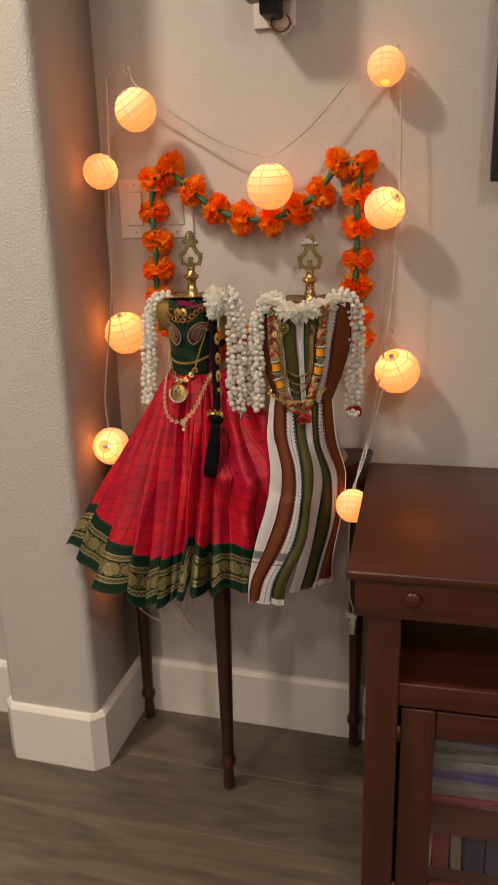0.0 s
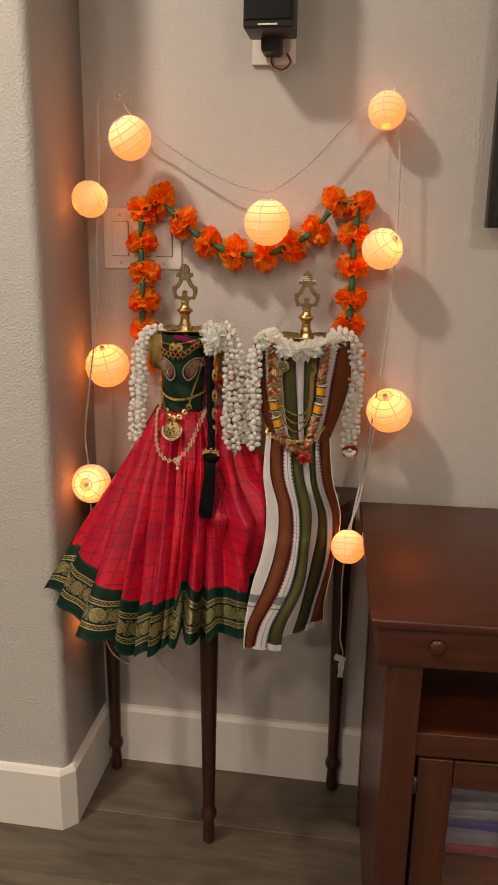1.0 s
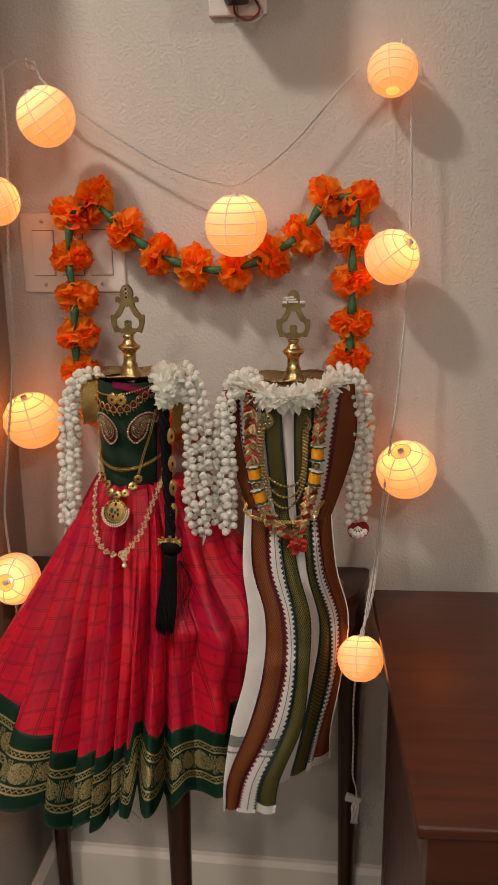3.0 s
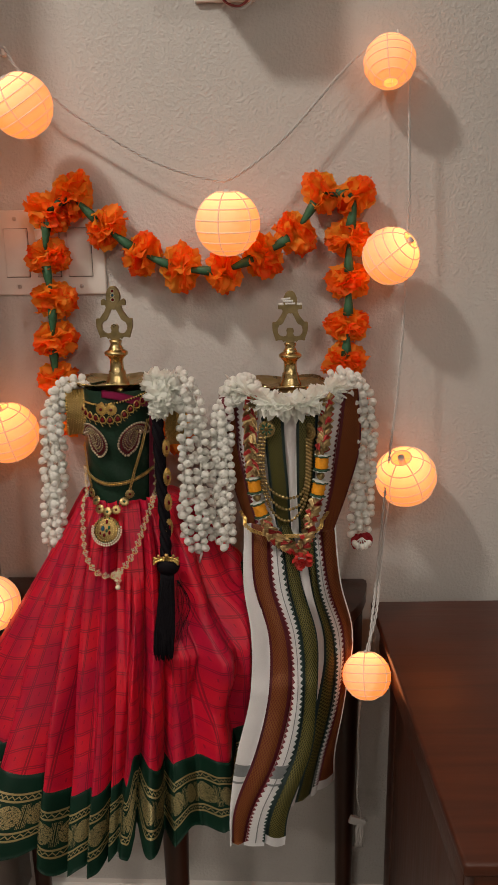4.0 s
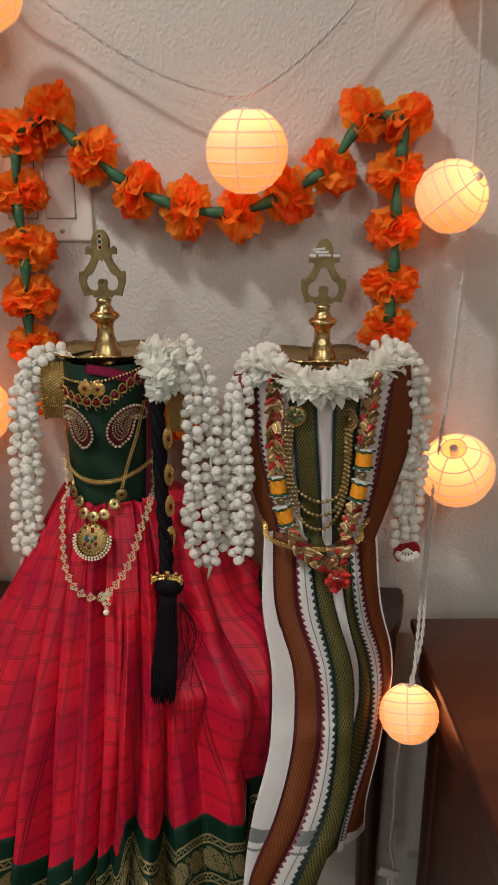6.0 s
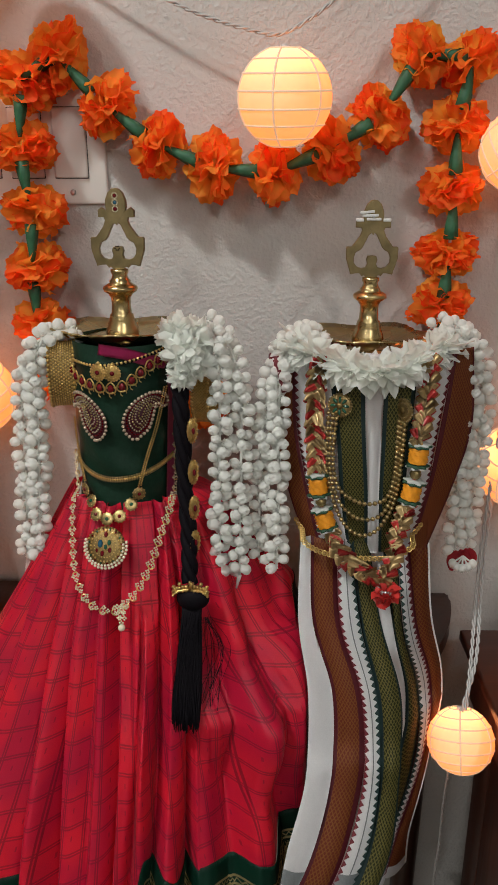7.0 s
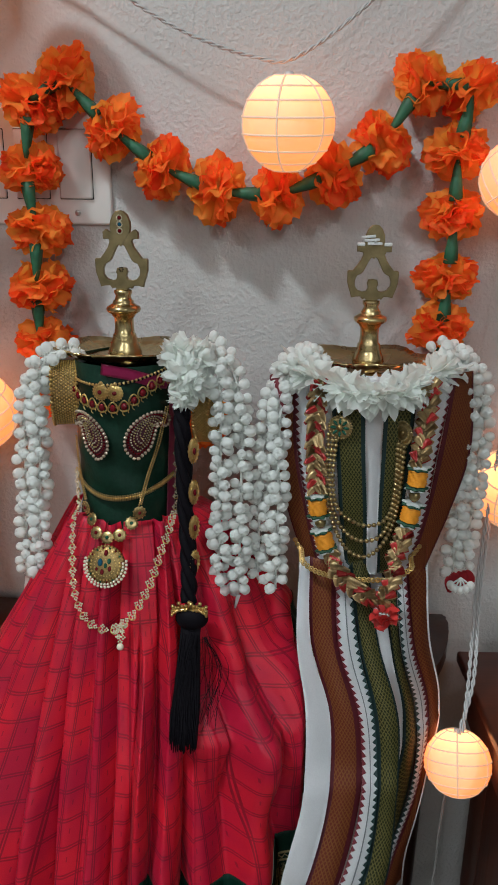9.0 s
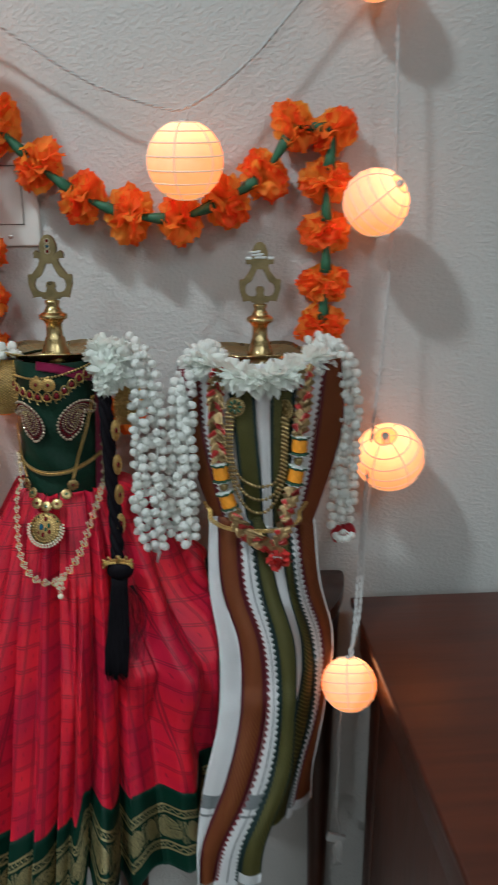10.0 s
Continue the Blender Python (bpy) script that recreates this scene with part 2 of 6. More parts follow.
EMERALD = material("emerald_glass", (0.01, 0.07, 0.04), 0.08, grain=0.2, grain_scale=300, spec=0.8)
SAPPHIRE = material("blue_glass", (0.01, 0.07, 0.12), 0.08, grain=0.2, spec=0.8)
CRYSTAL = material("clear_stones", (0.86, 0.78, 0.56), 0.14, 0.35, grain=0.3, grain_scale=700)
PEARL = material("pearl", (0.75, 0.66, 0.50), 0.22, grain=0.05, spec=0.7)
CABLE = material("white_cable", (0.47, 0.47, 0.46), 0.45, grain=0.05)
HAIR = material("black_yarn", (0.004, 0.003, 0.005), 0.7, grain=0.3, grain_scale=500, spec=0.12, bump=0.5, bump_scale=700)

# ---- the room ----
WALL_Y = 1.70
PIER_X0, PIER_X1, PIER_Y = -0.665, -0.437, 1.452


def wall(name, x0, x1, y0, y1, z0=0.0, z1=CEILING, label="off-white knock-down textured plaster wall"):
    return tagged(part(name, box(x0, x1, y0, y1, z0, z1), WALL, None, smooth=False), label, "wall", kind="structure")


wall("wall_north", -0.66, 2.4, WALL_Y, WALL_Y + 0.12)
wall("wall_recess", -3.2, -0.66, 1.60, 1.72)
wall("wall_east", 2.4, 2.52, -3.3, WALL_Y + 0.12)
wall("wall_west", -3.32, -3.2, -3.3, 1.72)
wall("wall_south", -3.2, 2.4, -3.42, -3.3)


def rounded_pier():
    """A wall end with bull-nosed corners."""
    bm = bmesh.new()
    r, outline = 0.02, []
    for cx, cy, start in ((PIER_X1 - r, PIER_Y + r, -90), (PIER_X1, 1.70, 0), (PIER_X0, 1.70, 0), (PIER_X0 + r, PIER_Y + r, 180)):
        if cy == 1.70:
            outline.append((cx, cy))
            continue
        for k in range(9):
            a = radians(start + 90 * k / 8)
            outline.append((cx + r * math.cos(a), cy + r * math.sin(a)))
    low = [bm.verts.new((x, y, 0)) for x, y in outline]
    high = [bm.verts.new((x, y, CEILING)) for x, y in outline]
    n = len(low)
    for i in range(n):
        bm.faces.new((low[i], low[(i + 1) % n], high[(i + 1) % n], high[i]))
    return bm


tagged(part("wall_pier", rounded_pier(), WALL), "off-white textured wall end with bullnose corners", "wall", kind="structure")
tagged(part("ceiling", box(-3.32, 2.52, -3.42, 1.82, CEILING, CEILING + 0.1), CEIL, smooth=False), "white painted plaster ceiling", "ceiling", kind="structure")

for (lx, ly), watts, tone in DOWNLIGHTS:
    can = thing("ceiling_downlight", (lx, ly, CEILING), "round white recessed ceiling downlight, unseen and assumed", "light", "ceiling downlights")
    ring = lathe([(0.075, -0.004), (0.098, -0.003), (0.1, 0.0), (0.075, 0.0)], 32, (lx, ly, CEILING))
    ring.faces.ensure_lookup_table()
    bmesh.ops.delete(ring, geom=[ring.faces[-1], ring.faces[-2]], context="FACES_ONLY")
    part("trim_ring", ring, TRIM, can)


def baseboard(name, points, inside=False):
    """Baseboard along a floor line (left side is the wall), with an eased top edge."""
    bm = bmesh.new()
    h, t = 0.148, 0.014
    profile = [(0, 0), (t, 0), (t, h - 0.012), (t * 0.55, h - 0.002), (0, h)]
    pts = [Vector((x, y, 0)) for x, y in points]
    rings = []
    for k, p in enumerate(pts):
        a, b = pts[max(k - 1, 0)], pts[min(k + 1, len(pts) - 1)]
        d1 = (p - a).normalized() if k else (b - p).normalized()
        d2 = (b - p).normalized() if k < len(pts) - 1 else d1
        n1, n2 = Vector((d1.y, -d1.x, 0)), Vector((d2.y, -d2.x, 0))
        m = (n1 + n2).normalized()
        m /= max(m.dot(n1), 0.3)
        rings.append([bm.verts.new(p + m * o + Vector((0, 0, z))) for o, z in profile])
    for r1, r2 in zip(rings, rings[1:]):
        for i in range(len(profile)):
            j = (i + 1) % len(profile)
            bm.faces.new((r1[i], r2[i], r2[j], r1[j]))
    bm.faces.new(rings[0])
    bm.faces.new(rings[-1][::-1])
    bmesh.ops.recalc_face_normals(bm, faces=bm.faces[:])
    return tagged(part(name, bm, TRIM, smooth=False), "white painted baseboard with eased top edge", "baseboard", kind="structure")


baseboard("baseboard", [(-3.2, 1.60), (PIER_X0, 1.60), (PIER_X0, PIER_Y + 0.018), (PIER_X0 + 0.018, PIER_Y), (PIER_X1 - 0.018, PIER_Y),
                        (PIER_X1, PIER_Y + 0.018), (PIER_X1, WALL_Y), (2.4, WALL_Y)])

floor = tagged(part("floor", box(-3.32, 2.52, -3.42, 1.82, -0.06, -0.004), SUBFLOOR, smooth=False), "grey-brown oak plank floor", "floor", kind="structure")
PLANK_W = 0.19
planks = {}


def plank(length):
    if length not in planks:
        h = length / 2 - 0.0003
        planks[length] = mesh_of("plank", box(-h, h, -PLANK_W / 2 + 0.0003, PLANK_W / 2 - 0.0003, -0.012, 0.0, 0.0007, seg=1), FLOOR, smooth=False)
    return planks[length]


row = 0
y = 1.70 - PLANK_W / 2
while y > -3.2:
    x, first = -3.2, (1.95, 2.15, 2.05, 2.2, 2.0)[row % 5]
    for length in (first, 1.8, round(5.6 - 1.8 - first, 3)):
        piece("plank", plank(length), pose(x + length / 2, y, 0), floor)
        x += length
    y -= PLANK_W
    row += 1


# ---- wall fixtures ----
def switch_plate():
    x0, x1, z0, z1 = -0.401, -0.236, 1.185, 1.305
    cx = (x0 + x1) / 2
    plate = thing("light_switch_plate", (cx, WALL_Y, 1.245), "white three-gang plastic switch plate on the wall", "light switch")
    bm = bmesh.new()
    add(bm, box(x0, x1, WALL_Y - 0.006, WALL_Y, z0, z1, 0.0025))
    part("cover_plate", bm, PLASTIC, plate)
    for k in (-1, 0, 1):
        c = cx + 0.046 * k
        part("rocker_surround", box(c - 0.0179, c + 0.0179, WALL_Y - 0.0066, WALL_Y - 0.004, 1.245 - 0.0346, 1.245 + 0.0346, 0.0008), BLACK, plate, "thin dark gap around the rocker")
        part("rocker", box(c - 0.0172, c + 0.0172, WALL_Y - 0.0095, WALL_Y - 0.004, 1.245 - 0.0338, 1.245 + 0.0338, 0.0015), PLASTIC, plate)
        for s in (-1, 1):
            sc = lathe([(0.003, 0), (0.003, 0.0012), (0.002, 0.0016)], 12)
            sc.transform(Matrix.Translation((c, WALL_Y - 0.006, 1.245 + s * 0.048)) @ pose(0, 0, 0, 90))
            part("screw", sc, STEEL, plate)


switch_plate()


def wall_speaker():
    s = thing("wall_speaker", (-0.052, WALL_Y, 1.60), "small black satellite loudspeaker on a wall bracket", "speaker")
    part("cabinet", box(-0.096, -0.009, 1.578, 1.660, 1.601, 1.78, 0.004), BLACK, s)
    part("grille", box(-0.093, -0.012, 1.574, 1.580, 1.614, 1.776, 0.002), material("speaker_cloth", (0.008, 0.008, 0.009), 0.9, grain=0.3, grain_scale=600, bump=0.5, bump_scale=900), s)
    part("maker_mark", box(-0.070, -0.036, 1.5755, 1.5785, 1.6055, 1.6080), PLASTIC, s, "small pale maker's mark", smooth=False)
    part("wall_plate", box(-0.096, -0.014, WALL_Y - 0.008, WALL_Y, 1.566, 1.665, 0.002), PLASTIC, s)
    part("bracket", box(-0.073, -0.038, 1.64, WALL_Y - 0.006, 1.578, 1.66, 0.005), BLACK, s)
    wires = smooth_path([(-0.06, 1.69, 1.585), (-0.055, 1.675, 1.562), (-0.035, 1.668, 1.553), (-0.022, 1.675, 1.566), (-0.03, 1.69, 1.585)], 20)
    part("wire", tube(wires, 0.0016, 6), material("red_wire", (0.22, 0.03, 0.03), 0.5, grain=0.05), s, "thin red wire loop")
    part("wire", tube([p + Vector((0.004, 0.002, -0.003)) for p in wires], 0.0016, 6), CABLE, s, "thin white wire loop")


def television():
    tv = thing("television", (0.95, WALL_Y, 1.6), "large black flat television hung on the wall", "television")
    part("bezel", box(0.352, 1.60, 1.628, 1.668, 1.275, 1.99, 0.004), BLACK, tv)
    part("screen", box(0.362, 1.59, 1.6255, 1.6285, 1.29, 1.98), SCREEN, tv, smooth=False)
    part("wall_mount", box(0.75, 1.2, 1.665, WALL_Y, 1.45, 1.8, 0.004), BLACK, tv)


wall_speaker()
television()


# ---- furniture ----
TABLE_X, TABLE_BACK, TABLE_R, TABLE_Z = -0.135, 1.68, 0.285, 0.745


def console_table():
    t = thing("console_table", (TABLE_X, TABLE_BACK - 0.1, 0), "dark mahogany half-moon console table with turned legs", "table")

    def half_disc(r, z0, z1, bevel):
        bm = bmesh.new()
        pts = [(TABLE_X + r * math.cos(radians(180 + a * 5)), TABLE_BACK + 0.865 * r * math.sin(radians(180 + a * 5))) for a in range(37)]
        low, high = [bm.verts.new((x, y, z0)) for x, y in pts], [bm.verts.new((x, y, z1)) for x, y in pts]
        n = len(pts)
        for i in range(n):
            bm.faces.new((low[i], low[(i + 1) % n], high[(i + 1) % n], high[i]))
        bm.faces.new(low[::-1])
        bm.faces.new(high)
        edges = [e for e in bm.edges if abs(e.verts[0].co.z - e.verts[1].co.z) < 1e-5]
        bmesh.ops.bevel(bm, geom=edges, offset=bevel, segments=2, affect="EDGES")
        return bm

    part("tabletop", half_disc(TABLE_R, TABLE_Z - 0.02, TABLE_Z, 0.004), MAHOGANY, t)
    part("apron", half_disc(TABLE_R - 0.018, TABLE_Z - 0.085, TABLE_Z - 0.02, 0.002), MAHOGANY, t)
    profile = [(0.010, 0), (0.0125, 0.004), (0.0125, 0.03), (0.011, 0.05), (0.012, 0.056), (0.0165, 0.064), (0.0175, 0.072), (0.015, 0.082),
               (0.0118, 0.088), (0.0128, 0.096), (0.013, 0.12), (0.0165, 0.35), (0.0195, 0.55), (0.020, 0.60), (0.0225, 0.61), (0.0225, 0.72)]
    for x, y in ((-0.131, 1.464), (-0.398, 1.655), (0.122, 1.668)):
        part("leg", lathe(profile, 24, (x, y, 0)), MAHOGANY, t)


console_table()


def tv_cabinet():
    c = thing("media_cabinet", (0.78, 1.37, 0), "dark cherry-stained media cabinet with glazed doors", "cabinet")
    x0, x1, yf, yb, top = 0.183, 1.50, 1.122, 1.612, 0.738
    part("top_board", box(x0 - 0.012, x1, yf - 0.008, yb, top - 0.014, top, 0.003), CHERRY, c)
    part("top_frame", box(x0, x1 - 0.01, yf, yf + 0.03, 0.662, top - 0.013, 0.003), CHERRY, c)
    part("side_rail", box(x0, x0 + 0.025, yf + 0.028, yb - 0.01, 0.662, top - 0.013, 0.003), CHERRY, c)
    peg = lathe([(0.0125, -0.010), (0.0125, 0.003), (0.0110, 0.0055), (0.0060, 0.0070), (0.0010, 0.0074)], 24)
    peg.transform(pose(0.266, yf, 0.697, 90))
    part("peg", peg, CHERRY, c, "round dark wooden peg")
    for px in (x0 + 0.018, x1 - 0.08):
        part("post", box(px, px + 0.05, yf + 0.012, yf + 0.06, 0, 0.663, 0.003), CHERRY_UP, c)
        part("post", box(px, px + 0.05, yb - 0.06, yb - 0.012, 0, 0.663, 0.003), CHERRY_UP, c)
        part("side_panel", box(px + 0.001, px + 0.017, yf + 0.058, yb - 0.058, 0.06, 0.663), CHERRY_UP, c, smooth=False)
    part("back_panel", box(x0 + 0.06, x1 - 0.08, yb - 0.03, yb - 0.018, 0.06, 0.663), CHERRY_UP, c, smooth=False)
    part("shelf", box(x0 + 0.05, x1 - 0.07, yf + 0.016, yb - 0.03, 0.505, 0.545, 0.002), CHERRY, c)
    part("bottom_board", box(x0 + 0.05, x1 - 0.07, yf + 0.016, yb - 0.03, 0.06, 0.1, 0.002), CHERRY, c)
    part("inner_shelf", box(x0 + 0.06, x1 - 0.08, yf + 0.06, yb - 0.03, 0.235, 0.25), CHERRY, c, smooth=False)
    w = 0.385
    for k in range(3):
        d0 = 0.256 + k * (w + 0.006)
        door = part("door", box(d0, d0 + 0.052, yf + 0.018, yf + 0.038, 0.106, 0.500, 0.002), CHERRY_UP, c)
        part("stile", box(d0 + w - 0.052, d0 + w, yf + 0.018, yf + 0.038, 0.106, 0.500, 0.002), CHERRY_UP, door)
        part("rail", box(d0 + 0.053, d0 + w - 0.053, yf + 0.019, yf + 0.037, 0.452, 0.499, 0.002), CHERRY, door)
        part("rail", box(d0 + 0.053, d0 + w - 0.053, yf + 0.019, yf + 0.037, 0.107, 0.165, 0.002), CHERRY, door)
        g = part("pane", box(d0 + 0.05, d0 + w - 0.05, yf + 0.027, yf + 0.030, 0.163, 0.454), GLASS, door, "clear glass pane", smooth=False)
        g.visible_shadow = False
        for z in (0.15, 0.455):
            part("hinge", lathe([(0.004, -0.014), (0.004, 0.014)], 10, (d0 - 0.003, yf + 0.016, z)), MAHOGANY, door)
        knob = ball((d0 + w - 0.026, yf + 0.006, 0.32), 0.011, sub=2)
        part("knob", knob, OLD_GOLD, door)
    return c


GLASS = bpy.data.materials.new("clear_glass")
GLASS.use_nodes = True
glass_node = GLASS.node_tree.nodes["Principled BSDF"]
glass_node.inputs["Transmission Weight"].default_value = 1.0
glass_node.inputs["Roughness"].default_value = 0.02
glass_node.inputs["IOR"].default_value = 1.45
# the cabinet stands slightly askew to the wall
ASKEW = Matrix.Translation((0.171, 1.114, 0)) @ Matrix.Rotation(radians(2.4), 4, "Z") @ Matrix.Translation((-0.171, -1.114, 0))
cabinet = tv_cabinet()
cabinet.matrix_basis = ASKEW @ cabinet.matrix_basis

PAGES = material("book_pages", (0.4, 0.36, 0.3), 0.8, grain=0.1, grain_scale=400)
# papers and books behind the glass
BOOKS = [(0.262, 0.03, 0.19, (0.30, 0.05, 0.04)), (0.295, 0.022, 0.205, (0.26, 0.22, 0.19)), (0.320, 0.028, 0.18, (0.25, 0.04, 0.04)),
         (0.352, 0.018, 0.21, (0.24, 0.19, 0.14)), (0.374, 0.034, 0.2, (0.03, 0.03, 0.07)), (0.412, 0.03, 0.19, (0.05, 0.05, 0.10)), (0.446, 0.02, 0.205, (0.2, 0.17, 0.15))]
for bx, bw, bh, tone in BOOKS:
    book = thing("book", (bx + bw / 2, 1.32, 0.1), "upright book on the cabinet's lower shelf", "book", "books in the cabinet")
    cover = material("book_cover", tone, 0.4, grain=0.08, grain_scale=90)
    m = pose(bx + bw / 2, 1.32, 0.10, 0, random.uniform(-4, 4), 0)
    body = box(-bw / 2 + 0.002, bw / 2 - 0.002, -0.066, 0.068, 0.003, min(bh, 0.133) - 0.003)
    body.transform(m)
    part("pages", body, PAGES, book, smooth=False)
    shell = bmesh.new()
    add(shell, box(-bw / 2, -bw / 2 + 0.002, -0.072, 0.07, 0, min(bh, 0.133)))
    add(shell, box(bw / 2 - 0.002, bw / 2, -0.072, 0.07, 0, min(bh, 0.133)))
    add(shell, box(-bw / 2, bw / 2, -0.075, -0.07, 0, min(bh, 0.133), 0.001))
    shell.transform(m)
    part("cover", shell, cover, book, smooth=False)
    book.matrix_basis = ASKEW @ book.matrix_basis
z = 0.25
rnd = random.Random(41)
PAPERS = [material("magazine_paper", tone, 0.35, grain=0.25, grain_scale=45) for tone in ((0.17, 0.16, 0.18), (0.16, 0.02, 0.03), (0.12, 0.11, 0.13), (0.04, 0.035, 0.15), (0.13, 0.11, 0.10))]
for k in range(13):
    h, turn = rnd.uniform(0.007, 0.017), rnd.uniform(-5, 5)
    pile = box(-0.1125, 0.1125, -0.09, 0.09, 0, h, 0.001)
    pile.transform(pose(0.39 + rnd.uniform(-0.012, 0.012), 1.315 + rnd.uniform(-0.01, 0.01), z, 0, 0, turn))
    stack = part("magazine", pile, PAPERS[(0, 1, 0, 2, 3, 2, 0, 4, 2, 0, 3, 4, 1)[k]])
    tagged(stack, "glossy magazine lying flat in a pile on the inner shelf", "magazine", "magazine pile")
    stack.matrix_basis = ASKEW @ stack.matrix_basis
    z += h + 0.0005


# ---- string of paper lanterns ----
def glow_paper():
    """Thin paper lit from within by a small bulb near its opening."""
    mat = bpy.data.materials.new("lit_paper")
    mat.use_nodes = True
    nt = mat.node_tree
    bsdf = nt.nodes["Principled BSDF"]
    bsdf.inputs["Base Color"].default_value = (0.48, 0.42, 0.34, 1)
    bsdf.inputs["Roughness"].default_value = 0.8
    coords = nt.nodes.new("ShaderNodeTexCoord")
    split = nt.nodes.new("ShaderNodeVectorMath")
    split.operation = "DISTANCE"
    split.inputs[1].default_value = (0, 0, 0.55)
    nt.links.new(coords.outputs["Object"], split.inputs[0])
    rng = nt.nodes.new("ShaderNodeMapRange")
    rng.interpolation_type = "SMOOTHSTEP"
    rng.inputs["From Min"].default_value, rng.inputs["From Max"].default_value = 0.30, 1.25
    rng.inputs["To Min"].default_value, rng.inputs["To Max"].default_value = 1.0, 0.0
    nt.links.new(split.outputs["Value"], rng.inputs["Value"])
    crease = nt.nodes.new("ShaderNodeTexNoise")
    crease.inputs["Scale"].default_value = 3.5
    nt.links.new(coords.outputs["Object"], crease.inputs["Vector"])
    colour = blend(nt, rng.outputs[0], (1.0, 0.198, 0.034), (1.0, 0.29, 0.075))
    power = calc(nt, "MULTIPLY_ADD", calc(nt, "POWER", rng.outputs[0], 1.5), 2.3, 1.55)
    power = calc(nt, "MULTIPLY", power, calc(nt, "MULTIPLY_ADD", crease.outputs["Fac"], 0.3, 0.85))
    nt.links.new(colour, bsdf.inputs["Emission Color"])
    nt.links.new(calc(nt, "MULTIPLY", power, PAPER_GLOW), bsdf.inputs["Emission Strength"])
    return mat


PAPER = glow_paper()
# hoops emit a faint glow, standing in for lamplight through paper over the wire
RIB = material("glowing_lantern_wire", (0.42, 0.36, 0.33), 0.6, grain=0.1)
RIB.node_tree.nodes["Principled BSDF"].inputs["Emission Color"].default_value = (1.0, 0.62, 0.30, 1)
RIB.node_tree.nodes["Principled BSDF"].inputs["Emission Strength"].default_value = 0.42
BULB = material("bulb_glass", (0.9, 0.8, 0.6), 0.3)
BULB.node_tree.nodes["Principled BSDF"].inputs["Emission Color"].default_value = (1.0, 0.7, 0.35, 1)
BULB.node_tree.nodes["Principled BSDF"].inputs["Emission Strength"].default_value = 25.0


def lantern_meshes():
    """A unit lantern whose open end looks along +z."""
    lat = [18, 33, 48, 63, 78, 93, 108, 123, 138, 153, 164]
    bm = bmesh.new()
    n, rings = 40, []
    for k in range((len(lat) - 1) * 2 + 1):
        a = radians(lat[k // 2] if k % 2 == 0 else (lat[k // 2] + lat[k // 2 + 1]) / 2)
        r = 1.0 if k % 2 == 0 else 0.996
        rings.append([bm.verts.new((r * math.sin(a) * math.cos(math.tau * i / n), r * math.sin(a) * math.sin(math.tau * i / n), r * 0.98 * math.cos(a))) for i in range(n)])
    for one, two in zip(rings, rings[1:]):
        for i in range(n):
            bm.faces.new((two[i], two[(i + 1) % n], one[(i + 1) % n], one[i]))
    shell = mesh_of("shade", bm, PAPER)
    bm = bmesh.new()
    for deg in (19, 42, 62, 82, 102, 122, 142, 163):
        a = radians(deg)
        tube([Vector((1.003 * math.sin(a) * math.cos(math.tau * i / 36), 1.003 * math.sin(a) * math.sin(math.tau * i / 36), 0.98 * math.cos(a))) for i in range(36)], 0.024, 4, bm, True)
    for turn in (0.3, 0.3 + math.pi / 3, 0.3 + math.tau / 3):
        for flip in (0, math.pi):
            tube([Vector((1.003 * math.sin(radians(18 + 146 * k / 20)) * math.cos(turn + flip), 1.003 * math.sin(radians(18 + 146 * k / 20)) * math.sin(turn + flip),
                          0.98 * math.cos(radians(18 + 146 * k / 20)))) for k in range(21)], 0.024, 4, bm)
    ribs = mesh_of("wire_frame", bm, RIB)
    bulb = mesh_of("bulb", ball((0, 0, 0.5), 0.09, sub=2, squash=(1, 1, 1.6)), BULB)
    socket = mesh_of("socket", lathe([(0.09, 0.62), (0.11, 0.64), (0.11, 0.98), (0.07, 1.0)], 14), CABLE)
    return shell, ribs, bulb, socket


LANTERN = lantern_meshes()
LANTERNS = [
    ((-0.312, 1.605, 1.427), 0.0395, (-0.45, -0.35, 0.75)),
    ((-0.392, 1.597, 1.317), 0.0340, (0.75, 0.55, 0.35)),
    ((-0.384, 1.644, 0.989), 0.0450, (-0.15, -0.30, 0.93)),
    ((-0.395, 1.552, 0.760), 0.0390, (0.05, -0.95, 0.25)),
    ((-0.398, 1.560, 0.447), 0.0350, (0.10, -0.20, 0.95)),
    ((-0.052, 1.620, 1.279), 0.0430, (0.00, -0.12, 1.0)),
    ((0.160, 1.650, 1.478), 0.0335, (0.00, 0.45, 0.85)),
    ((0.166, 1.628, 1.234), 0.0380, (0.62, -0.50, 0.55)),
    ((0.198, 1.637, 0.923), 0.0440, (-0.25, -0.50, 0.80)),
    ((0.132, 1.494, 0.686), 0.0325, (0.00, 0.45, 0.88)),
]
for at, r, axis in LANTERNS:
    lantern = thing("paper_lantern", at, "round lit paper lantern with wire hoops on a light string", "lantern", "lanterns on the light string")
    m = Matrix.Translation(at) @ Vector(axis).to_track_quat("Z", "Y").to_matrix().to_4x4() @ Matrix.Diagonal((r, r, r, 1))
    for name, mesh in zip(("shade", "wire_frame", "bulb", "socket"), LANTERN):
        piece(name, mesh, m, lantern)


